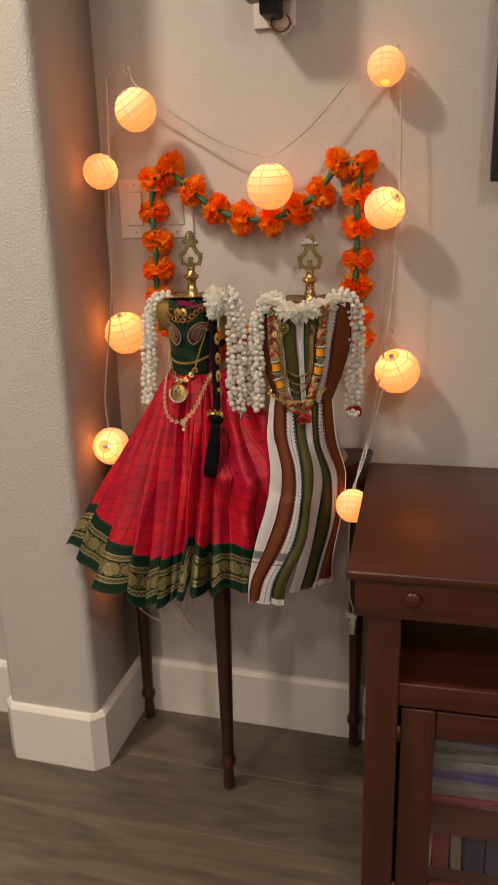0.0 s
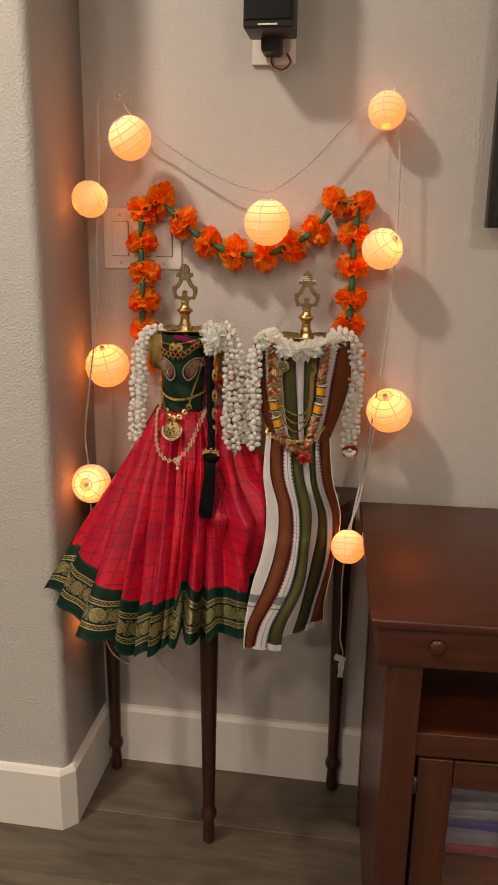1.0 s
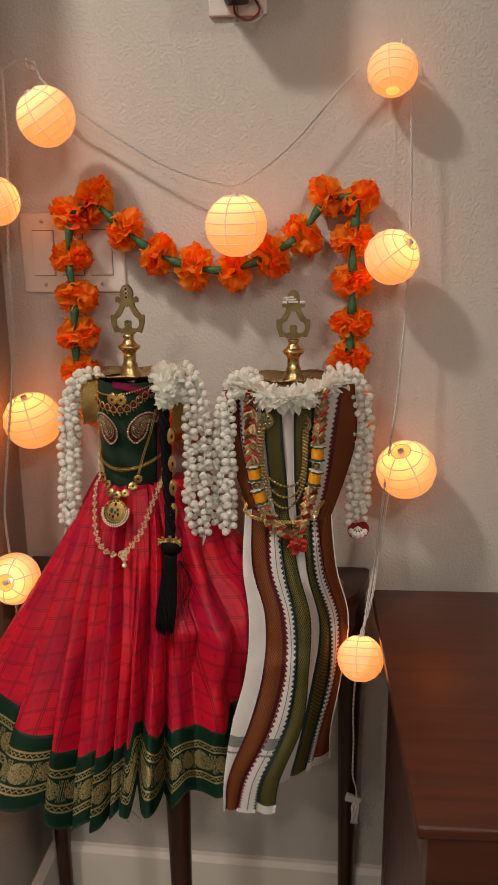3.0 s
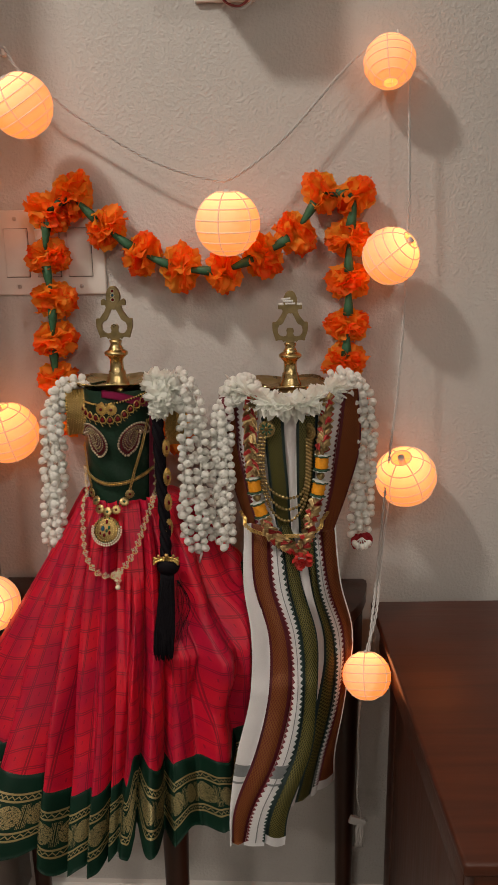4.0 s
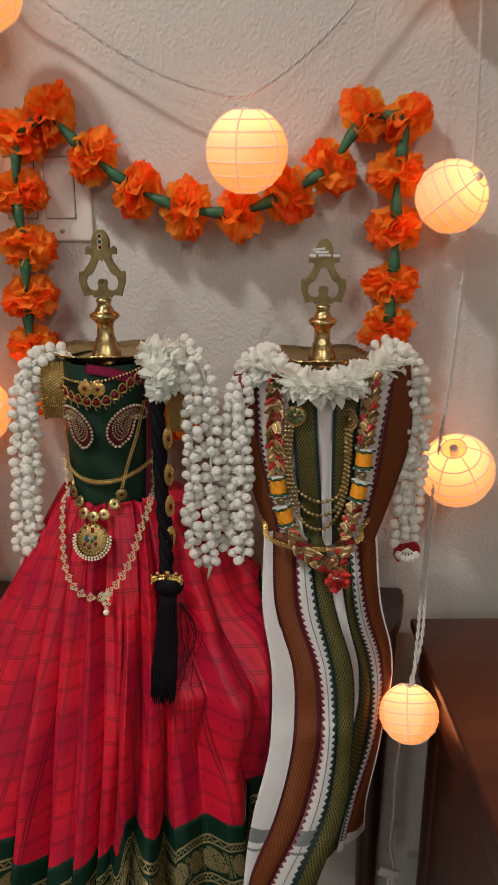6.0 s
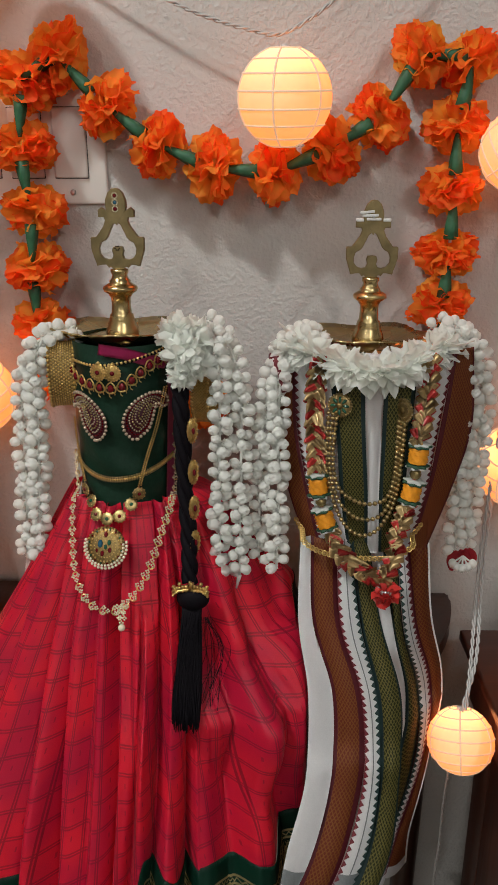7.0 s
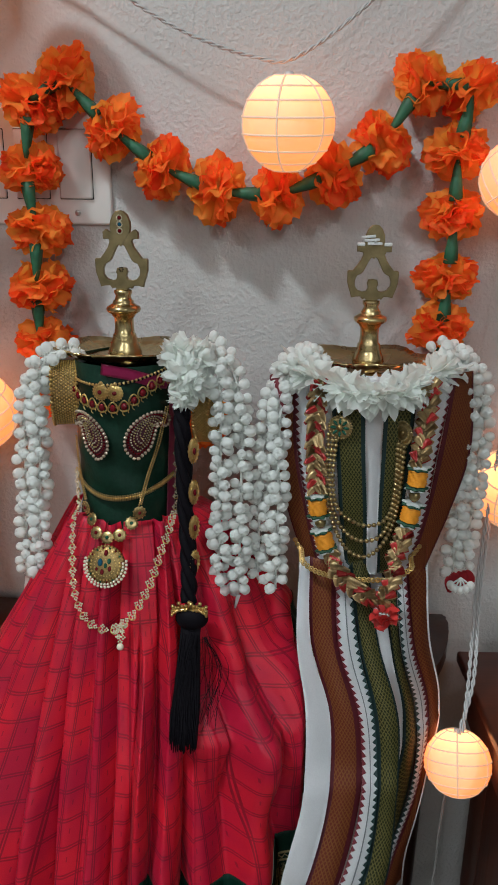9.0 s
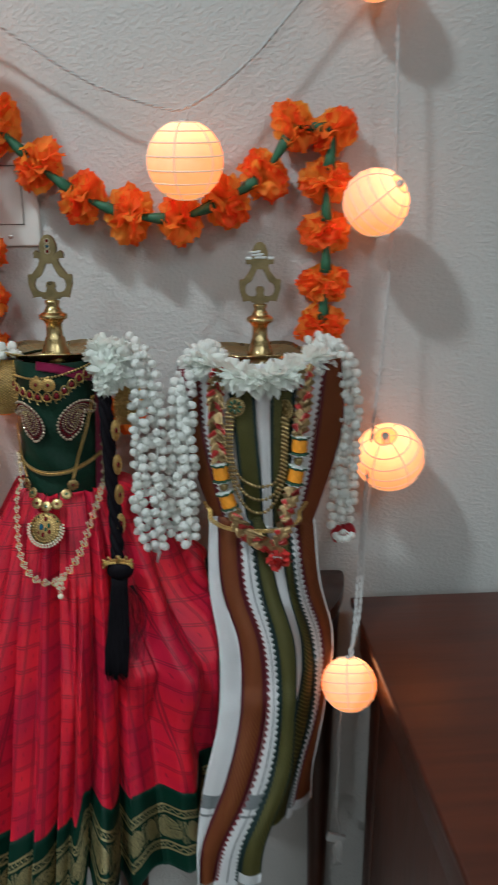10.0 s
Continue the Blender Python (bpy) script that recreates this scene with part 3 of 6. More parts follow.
def twisted(bm, path, r=0.0011, wide=0.0012, pitch=0.016):
    fine = []
    for (p, t) in even(path, 0.0025):
        fine.append((p, t))
    for phase in (0, math.pi):
        pts = []
        for k, (p, t) in enumerate(fine):
            side = t.cross(Vector((0.1, 1, 0.05))).normalized()
            up = side.cross(t)
            a = phase + math.tau * k * 0.0025 / pitch
            pts.append(p + wide * (math.cos(a) * side + math.sin(a) * up))
        tube(pts, r, 5, bm)
    return bm


def light_string():
    cable = thing("light_string_cable", (0.0, 1.66, 1.4), "twisted white two-core cable of a light string", "cable")
    runs = [
        [(-0.385, 1.64, 1.497), (-0.372, 1.662, 1.512), (-0.348, 1.662, 1.508), (-0.325, 1.64, 1.478), (-0.285, 1.652, 1.446), (-0.253, 1.658, 1.421), (-0.163, 1.66, 1.367),
         (-0.085, 1.655, 1.340), (-0.045, 1.65, 1.340), (0.023, 1.658, 1.389), (0.094, 1.662, 1.464), (0.135, 1.665, 1.500), (0.172, 1.668, 1.515)],
        [(0.172, 1.668, 1.515), (0.186, 1.658, 1.495), (0.187, 1.655, 1.449), (0.191, 1.65, 1.311), (0.190, 1.645, 1.187), (0.182, 1.635, 1.049), (0.172, 1.62, 0.962), (0.164, 1.605, 0.895), (0.155, 1.58, 0.821), (0.142, 1.525, 0.765), (0.134, 1.495, 0.718)],
        [(0.192, 1.690, 0.93), (0.182, 1.66, 0.905), (0.170, 1.615, 0.880), (0.158, 1.575, 0.818), (0.146, 1.522, 0.762), (0.130, 1.495, 0.718)],
        [(-0.385, 1.64, 1.497), (-0.378, 1.615, 1.372), (-0.385, 1.61, 1.25), (-0.387, 1.605, 1.13), (-0.396, 1.60, 1.035)],
        [(-0.396, 1.60, 1.035), (-0.406, 1.595, 0.96), (-0.414, 1.58, 0.86), (-0.402, 1.558, 0.80)],
        [(-0.400, 1.56, 0.72), (-0.408, 1.575, 0.6), (-0.400, 1.565, 0.48)],
        [(-0.392, 1.57, 0.42), (-0.384, 1.60, 0.352), (-0.370, 1.61, 0.327), (-0.356, 1.62, 0.311), (-0.318, 1.62, 0.302), (-0.288, 1.62, 0.318), (-0.274, 1.62, 0.333), (-0.252, 1.61, 0.366), (-0.245, 1.60, 0.42)],
        [(-0.300, 1.60, 0.42), (-0.290, 1.615, 0.37), (-0.276, 1.615, 0.335), (-0.261, 1.618, 0.307), (-0.238, 1.62, 0.277), (-0.250, 1.622, 0.263), (-0.282, 1.622, 0.292), (-0.276, 1.622, 0.330), (-0.262, 1.61, 0.38), (-0.26, 1.60, 0.43)],
    ]
    for r in runs:
        part("cable_run", twisted(bmesh.new(), smooth_path(r, 90), pitch=0.02), CABLE, cable)
    tail = smooth_path([(0.126, 1.500, 0.655), (0.124, 1.503, 0.60), (0.126, 1.51, 0.54), (0.126, 1.516, 0.48), (0.132, 1.522, 0.45), (0.133, 1.526, 0.43)], 40)
    part("cable_tail", twisted(bmesh.new(), tail, 0.0009, 0.0009), CABLE, cable)
    plug = bmesh.new()
    add(plug, box(-0.012, 0.012, -0.003, 0.003, -0.006, 0.006, 0.001), pose(0.128, 1.526, 0.428, 0, 18, 0))
    for k in range(5):
        tube(smooth_path([(0.133, 1.526, 0.43), (0.133 + random.uniform(-0.012, 0.008), 1.522, 0.412), (0.128 + random.uniform(-0.006, 0.008), 1.522, 0.388)], 8), 0.0022, 5, plug)
    part("plug", plug, CABLE, cable, "white plastic connector and tied cable end")
    for x, z in ((-0.36, 1.513), (0.172, 1.516)):
        hook = box(x - 0.003, x + 0.003, 1.694, 1.70, z - 0.007, z + 0.007, 0.002)
        tube(smooth_path([(x, 1.692, z - 0.006), (x, 1.675, z - 0.008), (x, 1.668, z), (x, 1.672, z + 0.005)], 10), 0.0012, 6, hook)
        part("hook", hook, PLASTIC, cable, "small clear adhesive hook")


light_string()


# ---- marigold garland ----
def petal_material():
    mat = bpy.data.materials.new("marigold_cloth")
    mat.use_nodes = True
    nt = mat.node_tree
    bsdf = nt.nodes["Principled BSDF"]
    bsdf.inputs["Roughness"].default_value = 0.75
    uv = nt.nodes.new("ShaderNodeUVMap")
    sep = nt.nodes.new("ShaderNodeSeparateXYZ")
    nt.links.new(uv.outputs[0], sep.inputs[0])
    geo = nt.nodes.new("ShaderNodeNewGeometry")
    info = nt.nodes.new("ShaderNodeObjectInfo")
    lift = calc(nt, "ADD", calc(nt, "MULTIPLY", geo.outputs["Random Per Island"], 0.75), calc(nt, "MULTIPLY", info.outputs["Random"], 0.2))
    fac = calc(nt, "SUBTRACT", calc(nt, "MULTIPLY_ADD", sep.outputs["Y"], 1.15, 0.0), calc(nt, "MULTIPLY", lift, 0.78))
    fac_node = nt.nodes.new("ShaderNodeClamp")
    nt.links.new(fac, fac_node.inputs[0])
    colour = blend(nt, fac_node.outputs[0], (1.0, 0.50, 0.06), (1.0, 0.128, 0.018))
    nt.links.new(colour, bsdf.inputs["Base Color"])
    thin = nt.nodes.new("ShaderNodeBsdfTranslucent")
    nt.links.new(colour, thin.inputs["Color"])
    mix = nt.nodes.new("ShaderNodeMixShader")
    mix.inputs[0].default_value = 0.62
    nt.links.new(bsdf.outputs[0], mix.inputs[1])
    nt.links.new(thin.outputs[0], mix.inputs[2])
    nt.links.new(mix.outputs[0], nt.nodes["Material Output"].inputs["Surface"])
    wave = nt.nodes.new("ShaderNodeTexWave")
    wave.inputs["Scale"].default_value = 4.0
    wave.inputs["Distortion"].default_value = 2.0
    nt.links.new(uv.outputs[0], wave.inputs["Vector"])
    node = nt.nodes.new("ShaderNodeBump")
    node.inputs["Strength"].default_value, node.inputs["Distance"].default_value = 0.15, 0.0008
    nt.links.new(wave.outputs["Fac"], node.inputs["Height"])
    nt.links.new(node.outputs[0], bsdf.inputs["Normal"])
    return mat


def pompom(seed, count, r0, r1, width, ruffle, mat, name, flat=1.0, cols=4, rows=3, curl=1.0, round_off=0.28, waves=7.5, core=0.0):
    """A flower head of ruffled petals set all round a point."""
    rnd = random.Random(seed)
    bm = bmesh.new()
    for k in range(count):
        z = 1 - 2 * (k + 0.5) / count
        a = k * 2.39996 + rnd.uniform(-0.3, 0.3)
        d = Vector((math.sqrt(1 - z * z) * math.cos(a), math.sqrt(1 - z * z) * math.sin(a), z * flat)).normalized()
        side = d.orthogonal().normalized()
        side.rotate(Matrix.Rotation(rnd.uniform(0, math.tau), 3, d))
        up = d.cross(side)
        ph, long, bend = rnd.uniform(0, 6), r1 * rnd.uniform(0.82, 1.08), rnd.choice((-1, 1)) * rnd.uniform(0.5, 1.1) * curl

        def f(u, v, d=d, side=side, up=up, ph=ph, long=long, bend=bend):
            w = width * (0.25 + 0.75 * v ** 0.7) * (u - 0.5)
            r = r0 + (long - r0) * v * (1 - round_off * (2 * u - 1) ** 2 * v) + 0.055 * (long - r0) * v * v * math.sin(19 * u + ph)
            return d * r + side * w + up * (ruffle * v * v * math.sin(waves * u + ph) + bend * 0.8 * (r - r0) * v * v)

        pole = 0.85 * max(0.0, abs(z) - 0.45)
        sheet(f, cols, rows, lambda u, v, pole=pole: (u, v - pole), bm=bm)
    if core:
        ball((0, 0, 0), core, bm, 2)
    return mesh_of(name, bm, mat)


MARIGOLD = petal_material()
LEAF = material("garland_leaf_green", (0.022, 0.105, 0.048), 0.6, grain=0.25, grain_scale=150, bump=0.3, bump_scale=250)
flower_meshes = [pompom(s, 60, 0.006, 0.0340, 0.031, 0.0036, MARIGOLD, "flower", cols=10, rows=5, curl=0.34, round_off=0.36, waves=9.5, core=0.012) for s in (3, 8, 15)]
left_drop = [(-0.140, 0.985), (-0.190, 0.962), (-0.245, 0.966), (-0.292, 1.008), (-0.309, 1.064), (-0.309, 1.121), (-0.306, 1.180), (-0.311, 1.240), (-0.305, 1.299), (-0.270, 1.321)]
swag = [(-0.225, 1.277), (-0.177, 1.242), (-0.122, 1.220), (-0.062, 1.216), (-0.008, 1.237), (0.039, 1.266)]
right_drop = [(0.074, 1.319), (0.120, 1.315), (0.111, 1.259), (0.113, 1.201), (0.112, 1.140), (0.110, 1.087), (0.113, 1.03), (0.116, 0.985)]
chain = [Vector((x, 1.668, z)) for x, z in left_drop + swag + right_drop]
garland = thing("marigold_garland", (-0.1, 1.69, 1.25), "orange artificial marigold garland with green leaf spacers on the wall", "garland")
for k, p in enumerate(chain):
    size = random.uniform(0.97, 1.08)
    run = chain[min(k + 1, len(chain) - 1)] - chain[max(k - 1, 0)]
    along = (run + Vector((random.uniform(-0.02, 0.02), random.uniform(-0.02, 0.02), random.uniform(-0.02, 0.02)))).to_track_quat("Z", "Y").to_matrix().to_4x4()
    piece("flower", flower_meshes[k % 3], Matrix.Translation(p) @ along @ pose(0, 0, 0, 0, 0, random.uniform(0, 360)) @ Matrix.Diagonal((size, size, size * 0.80, 1)), garland)
leaf_mesh = mesh_of("leaf_spacer", lathe([(0.0016, -0.021), (0.0034, -0.014), (0.0060, 0.004), (0.0068, 0.016), (0.0044, 0.0170)], 10, wave=lambda r, z, a: (r * (1 + 0.12 * math.cos(5 * a)), z)), LEAF)
stalk_mesh = mesh_of("stalk", lathe([(0.0018, -0.02), (0.0018, 0.02)], 8), CABLE)
for a, b in zip(chain, chain[1:]):
    mid, d = (a + b) / 2, (b - a)
    m = Matrix.Translation(mid + Vector((0, -0.016, 0))) @ d.to_track_quat("Z", "Y").to_matrix().to_4x4()
    piece("leaf_spacer", leaf_mesh, m, garland)
    piece("stalk", stalk_mesh, m, garland)

# ---- brass oil lamps ----
def plate2d(shapes, thick):
    """Flat closed outlines in x and z, extruded along y."""
    bm = bmesh.new()
    for k, pts in enumerate(shapes):
        n = len(pts)
        thick += 0.00025
        front = [bm.verts.new((x, -thick / 2, z)) for x, z in pts]
        back = [bm.verts.new((x, thick / 2, z)) for x, z in pts]
        for i in range(n):
            bm.faces.new((front[i], back[i], back[(i + 1) % n], front[(i + 1) % n]))
        bm.faces.new(front)
        bm.faces.new(back[::-1])
    bmesh.ops.recalc_face_normals(bm, faces=bm.faces[:])
    return bm


def finial():
    """Openwork crest: two cusped arms round a trefoil opening, a centre bud and a pointed leaf."""
    half = [(0.0046, 0.0), (0.0072, 0.0022), (0.0096, 0.0012), (0.0120, 0.0040), (0.0162, 0.0038), (0.0210, 0.0028), (0.0216, 0.0054), (0.0236, 0.0108),
            (0.0256, 0.0170), (0.0258, 0.0268), (0.0246, 0.0278), (0.0205, 0.0278), (0.0172, 0.0316), (0.0128, 0.0372), (0.0108, 0.0420), (0.0118, 0.0444),
            (0.0172, 0.0446), (0.0172, 0.0505), (0.0140, 0.0528), (0.0092, 0.0500), (0.0100, 0.0545), (0.0096, 0.0592), (0.0070, 0.0650), (0.0034, 0.0682)]
    hole = [(0.0036, 0.0384), (0.0076, 0.0310), (0.0098, 0.0268), (0.0122, 0.0246), (0.0160, 0.0230), (0.0180, 0.0182), (0.0176, 0.0134), (0.0146, 0.0098),
            (0.0100, 0.0084), (0.0060, 0.0092), (0.0044, 0.0124), (0.0056, 0.0160), (0.0044, 0.0194)]
    outer = half + [(0.0, 0.0688)] + [(-x, z) for x, z in half[::-1]]
    inner = [(0.0, 0.0404)] + hole + [(0.0, 0.0200)] + [(-x, z) for x, z in hole[::-1]]
    bm = bmesh.new()
    for loop in (outer, inner):
        vs = [bm.verts.new((0.92 * x, -0.0030, z)) for x, z in loop]
        for a, b in zip(vs, vs[1:] + vs[:1]):
            bm.edges.new((a, b))
    bmesh.ops.triangle_fill(bm, use_beauty=True, edges=bm.edges[:])
    for face in bm.faces:
        face.normal_update()
    grown = bmesh.ops.extrude_face_region(bm, geom=bm.faces[:])
    bmesh.ops.translate(bm, vec=(0, 0.0060, 0), verts=[v for v in grown["geom"] if isinstance(v, bmesh.types.BMVert)])
    bmesh.ops.recalc_face_normals(bm, faces=bm.faces[:])
    rims = [e for e in bm.edges if len(e.link_faces) == 2 and e.calc_face_angle(0) > 1.2 and abs(e.verts[0].co.y - e.verts[1].co.y) < 1e-6]
    bmesh.ops.bevel(bm, geom=rims, offset=0.0005, segments=1, affect="EDGES")
    leaf = [(0, 0.0380), (0.0050, 0.0455), (0.0082, 0.0530), (0.0080, 0.0600), (0.0050, 0.0655), (0, 0.0680), (-0.0050, 0.0655), (-0.0080, 0.0600), (-0.0082, 0.0530), (-0.0050, 0.0455)]
    return add(bm, plate2d([leaf], 0.0068))


def oil_lamp(x, y, z, label):
    """z is the height of the dish's floor."""
    lamp = thing("oil_lamp", (x, y, TABLE_Z), label, "oil lamp", "brass lamps on the table")
    part("base", lathe([(0.075, 0), (0.078, 0.006), (0.07, 0.014), (0.045, 0.03), (0.02, 0.05), (0.018, 0.06)], 40, (x, y, TABLE_Z)), BRASS, lamp)
    part("stem", lathe([(0.016, 0.055), (0.019, 0.1), (0.014, 0.12), (0.014, 0.18), (0.02, 0.2), (0.014, 0.22), (0.014, z - TABLE_Z - 0.004)], 28, (x, y, TABLE_Z)), BRASS, lamp)

    def scallop(r, h, a):
        k = max(0.0, (r - 0.025) / 0.03)
        return r * (1 + k * (0.075 * math.cos(5 * a + 0.9) + 0.016 * math.cos(30 * a))), h + k * 0.0012 * math.cos(5 * a + 0.9)

    dish = [(0.014, -0.007), (0.034, -0.005), (0.052, 0.001), (0.0605, 0.0062), (0.0605, 0.0082), (0.052, 0.0042), (0.034, -0.001), (0.012, -0.002)]
    bowl = lathe(dish, 120, (x, y, z), scallop)
    bowl.transform(Matrix.Translation((0, 0.2 * y, 0)) @ Matrix.Diagonal((1, 0.8, 1, 1)))
    part("dish", bowl, BRASS, lamp)
    neck = [(0.0150, -0.002), (0.0152, 0.002), (0.0144, 0.006), (0.0122, 0.0110), (0.0112, 0.0145), (0.0114, 0.0158), (0.0106, 0.0170), (0.0110, 0.0182), (0.0092, 0.0200), (0.0086, 0.0280),
            (0.0088, 0.0340), (0.0104, 0.0360), (0.0110, 0.0375), (0.0146, 0.0395), (0.0156, 0.0420), (0.0150, 0.0440), (0.0118, 0.0460), (0.0092, 0.0475), (0.0098, 0.049),
            (0.0080, 0.0505), (0.0066, 0.054), (0.0080, 0.0565), (0.0080, 0.059), (0.005, 0.060)]
    part("neck", lathe(neck, 40, (x, y, z)), BRASS, lamp)
    crest = finial()
    crest.transform(pose(x, y, z + 0.0592))
    return lamp, part("crest", crest, BRASS_DULL, lamp, "openwork cast brass crest", smooth=False)


LAMP_A, LAMP_B = (-0.197, 1.556, 1.074), (0.0305, 1.592, 1.064)
lamp_a, crest_a = oil_lamp(*LAMP_A, "brass five-wick oil lamp dressed in a red skirt, jewelled crest")
lamp_b, crest_b = oil_lamp(*LAMP_B, "brass five-wick oil lamp dressed in striped cloth, ash-marked crest")
for dz, tone in ((0.0625, RUBY), (0.0570, SAPPHIRE), (0.0515, RUBY)):
    at = (LAMP_A[0], LAMP_A[1] - 0.0046, LAMP_A[2] + 0.0592 + dz)
    gem = part("gem", ball(at, 0.0017, sub=2, squash=(1, 0.6, 1)), tone, crest_a, "small stick-on gem ringed with crystals")
    part("gem_ring", beads([Vector(at) + 0.0024 * Vector((math.cos(a * 0.524), 0, math.sin(a * 0.524))) for a in range(13)], 0.0006, 0.00125), CRYSTAL, crest_a)
part("bud_flower", beads([Vector((LAMP_A[0], LAMP_A[1] - 0.0046, LAMP_A[2] + 0.0777)) + 0.0018 * Vector((math.cos(a * 1.047), 0, math.sin(a * 1.047))) for a in range(7)], 0.0007, 0.0018), HAIR, crest_a)
ASH = material("white_ash", (0.62, 0.62, 0.60), 0.9, grain=0.15, grain_scale=400)
bm = bmesh.new()
for k, (dz, w) in enumerate(((0.0520, 0.0066), (0.0552, 0.0068), (0.0584, 0.0064))):
    add(bm, box(-w, w, -0.0052, -0.0026, dz - 0.0012, dz + 0.0012, 0.0004), pose(LAMP_B[0], LAMP_B[1], LAMP_B[2] + 0.0592, 0, -3 * k))
for s in (-1, 1):
    add(bm, box(s * 0.0122 - 0.0035, s * 0.0122 + 0.0035, -0.0036, 0.0036, 0.0496, 0.0526, 0.0008), pose(LAMP_B[0], LAMP_B[1], LAMP_B[2] + 0.0592))
part("ash_stripes", bm, ASH, crest_b, "three stripes of white ash")
part("ash_dot", ball((LAMP_B[0], LAMP_B[1] - 0.0054, LAMP_B[2] + 0.1128), 0.0011, sub=1), STEEL, crest_b)


# ---- red pleated dress on the first lamp ----
def lerp_table(table, x):
    for (x0, y0), (x1, y1) in zip(table, table[1:]):
        if x <= x1:
            t = max(0.0, (x - x0) / (x1 - x0))
            t = t * t * (3 - 2 * t)
            return y0 + (y1 - y0) * t
    return table[-1][1]


DRESS_X, DRESS_Y, WAIST_Z = -0.192, 1.545, 0.934
HEM_R = [(-110, 0.15), (-90, 0.215), (-75, 0.245), (-60, 0.274), (-45, 0.252), (-30, 0.228), (0, 0.208), (30, 0.202), (60, 0.220), (75, 0.230), (86, 0.195), (110, 0.15)]
HEM_Z = [(-110, 0.66), (-90, 0.61), (-75, 0.596), (-60, 0.584), (-45, 0.560), (-30, 0.530), (-15, 0.518), (0, 0.522), (6, 0.524), (10, 0.566), (13, 0.556), (20, 0.546), (45, 0.538), (62, 0.564), (74, 0.618), (84, 0.752), (110, 0.756)]
FLARE = [(-110, 0.95), (-60, 1.0), (0, 0.92), (30, 0.82), (70, 0.62), (110, 0.5)]


def table_edge(deg):
    """How far the tabletop's rim lies from the lamp that way."""
    if abs(deg) > 86:
        return 0.0
    a, t = radians(deg), 0.02
    while t < 0.3:
        x, y = DRESS_X + t * math.sin(a) - TABLE_X, TABLE_BACK - (DRESS_Y - t * math.cos(a))
        if (x / TABLE_R) ** 2 + (y / (0.865 * TABLE_R)) ** 2 > 1:
            break
        t += 0.002
    return t


EDGES = [table_edge(d) for d in range(-110, 112)]


def rim(deg):
    k = min(max(deg + 110, 0), 219.99)
    i = int(k)
    return EDGES[i] + (EDGES[i + 1] - EDGES[i]) * (k - i)


def skirt_smooth(deg, v):
    z = WAIST_Z - v * (WAIST_Z - lerp_table(HEM_Z, deg))
    r = 0.0545 + (lerp_table(HEM_R, deg) - 0.0545) * v ** lerp_table(FLARE, deg)
    drop = min(max((0.930 - z) / 0.178, 0.0), 1.0)
    drop = drop ** 1.1 * min(max((deg + 66) / 14, 0.0), 1.0) * min(max((84 - deg) / 10, 0.0), 1.0)
    return max(r, drop * (rim(deg) + 0.014)), z


# pleat edges: angle at the waist, angle at the hem, depth, how far down the pleat begins
PLEATS = [(-118, -112, 0.6, 0.0), (-100, -88, 0.8, 0.0), (-84, -70, 1.1, 0.0), (-72, -56, 0.5, 0.0), (-62, -42, 1.2, 0.0), (-45, -21, 1.5, 0.0), (-33, -13, 0.55, 0.0),
          (-16, -6.5, 1.5, 0.0), (2, 0.5, 1.2, 0.36), (18, 3.6, 1.4, 0.22), (30, 10.0, 1.7, 0.0), (43, 21.0, 0.4, 0.1), (56, 33.0, 1.5, 0.0), (70, 52.0, 0.9, 0.0),
          (90, 76.0, 0.9, 0.0), (122, 116.0, 0.6, 0.0)]


def pleat(deg, v):
    """How far the cloth stands out from the even cone: knife pleats, proud at one edge and tucked in at the other."""
    a = radians(deg)
    s = min(max(v, 0.0), 1.0) ** 0.62
    sway = 1.3 * math.sin(5.0 * v + 2.3 * a) * v
    edges = [top + (hem - top) * s + sway for top, hem, _, _ in PLEATS]
    i = 0
    while i < len(edges) - 2 and deg > edges[i + 1]:
        i += 1
    wide = max(edges[i + 1] - edges[i], 0.5)
    u = min(max((deg - edges[i]) / wide, 0.0), 1.0)
    rise = 0.22 + 0.07 * math.sin(2.1 * i) + 0.04 * (1 - v)
    if u < rise:
        t = u / rise
        shape = -1 + 2 * t * t * (3 - 2 * t)
    else:
        t = (u - rise) / (1 - rise)
        shape = 1 - 2 * t ** 1.5 + 0.30 * math.sin(math.pi * t) + 0.16 * math.sin(math.tau * t) * math.sin(4 * v + i)
    depth, onset = PLEATS[i][2], PLEATS[i][3]
    swoop = 0.0045 * min(max((deg - 36) / 16, 0.0), 1.0) * math.exp(-((v - 0.5) / 0.24) ** 2) * math.sin(27 * v - 0.15 * deg + 1.0)
    belly = 0.011 * math.exp(-((deg - 9.5) / 4.5) ** 2 - ((v - 0.56) / 0.14) ** 2)
    if u < rise and i:
        depth = PLEATS[i][2] * t + PLEATS[i - 1][2] * (1 - t)
    if onset:
        depth *= min(max((v - onset) / 0.12, 0.0), 1.0)
    reach = min(wide / 12.0, 1.25) * (1 - 0.8 * min(max((deg - 44) / 28, 0.0), 1.0))
    soft = math.sin(7.3 * a + 3.0 * v + 0.5) * 0.5 + math.sin(15.1 * a - 2.0 * v) * 0.3
    return (0.0040 + 0.0148 * v) * depth * reach * shape * (0.8 + 0.3 * math.sin(6 * v + 2 * i)) + belly + swoop + 0.004 * v * soft + 0.0010 * math.sin(19 * v + 9 * a) * v


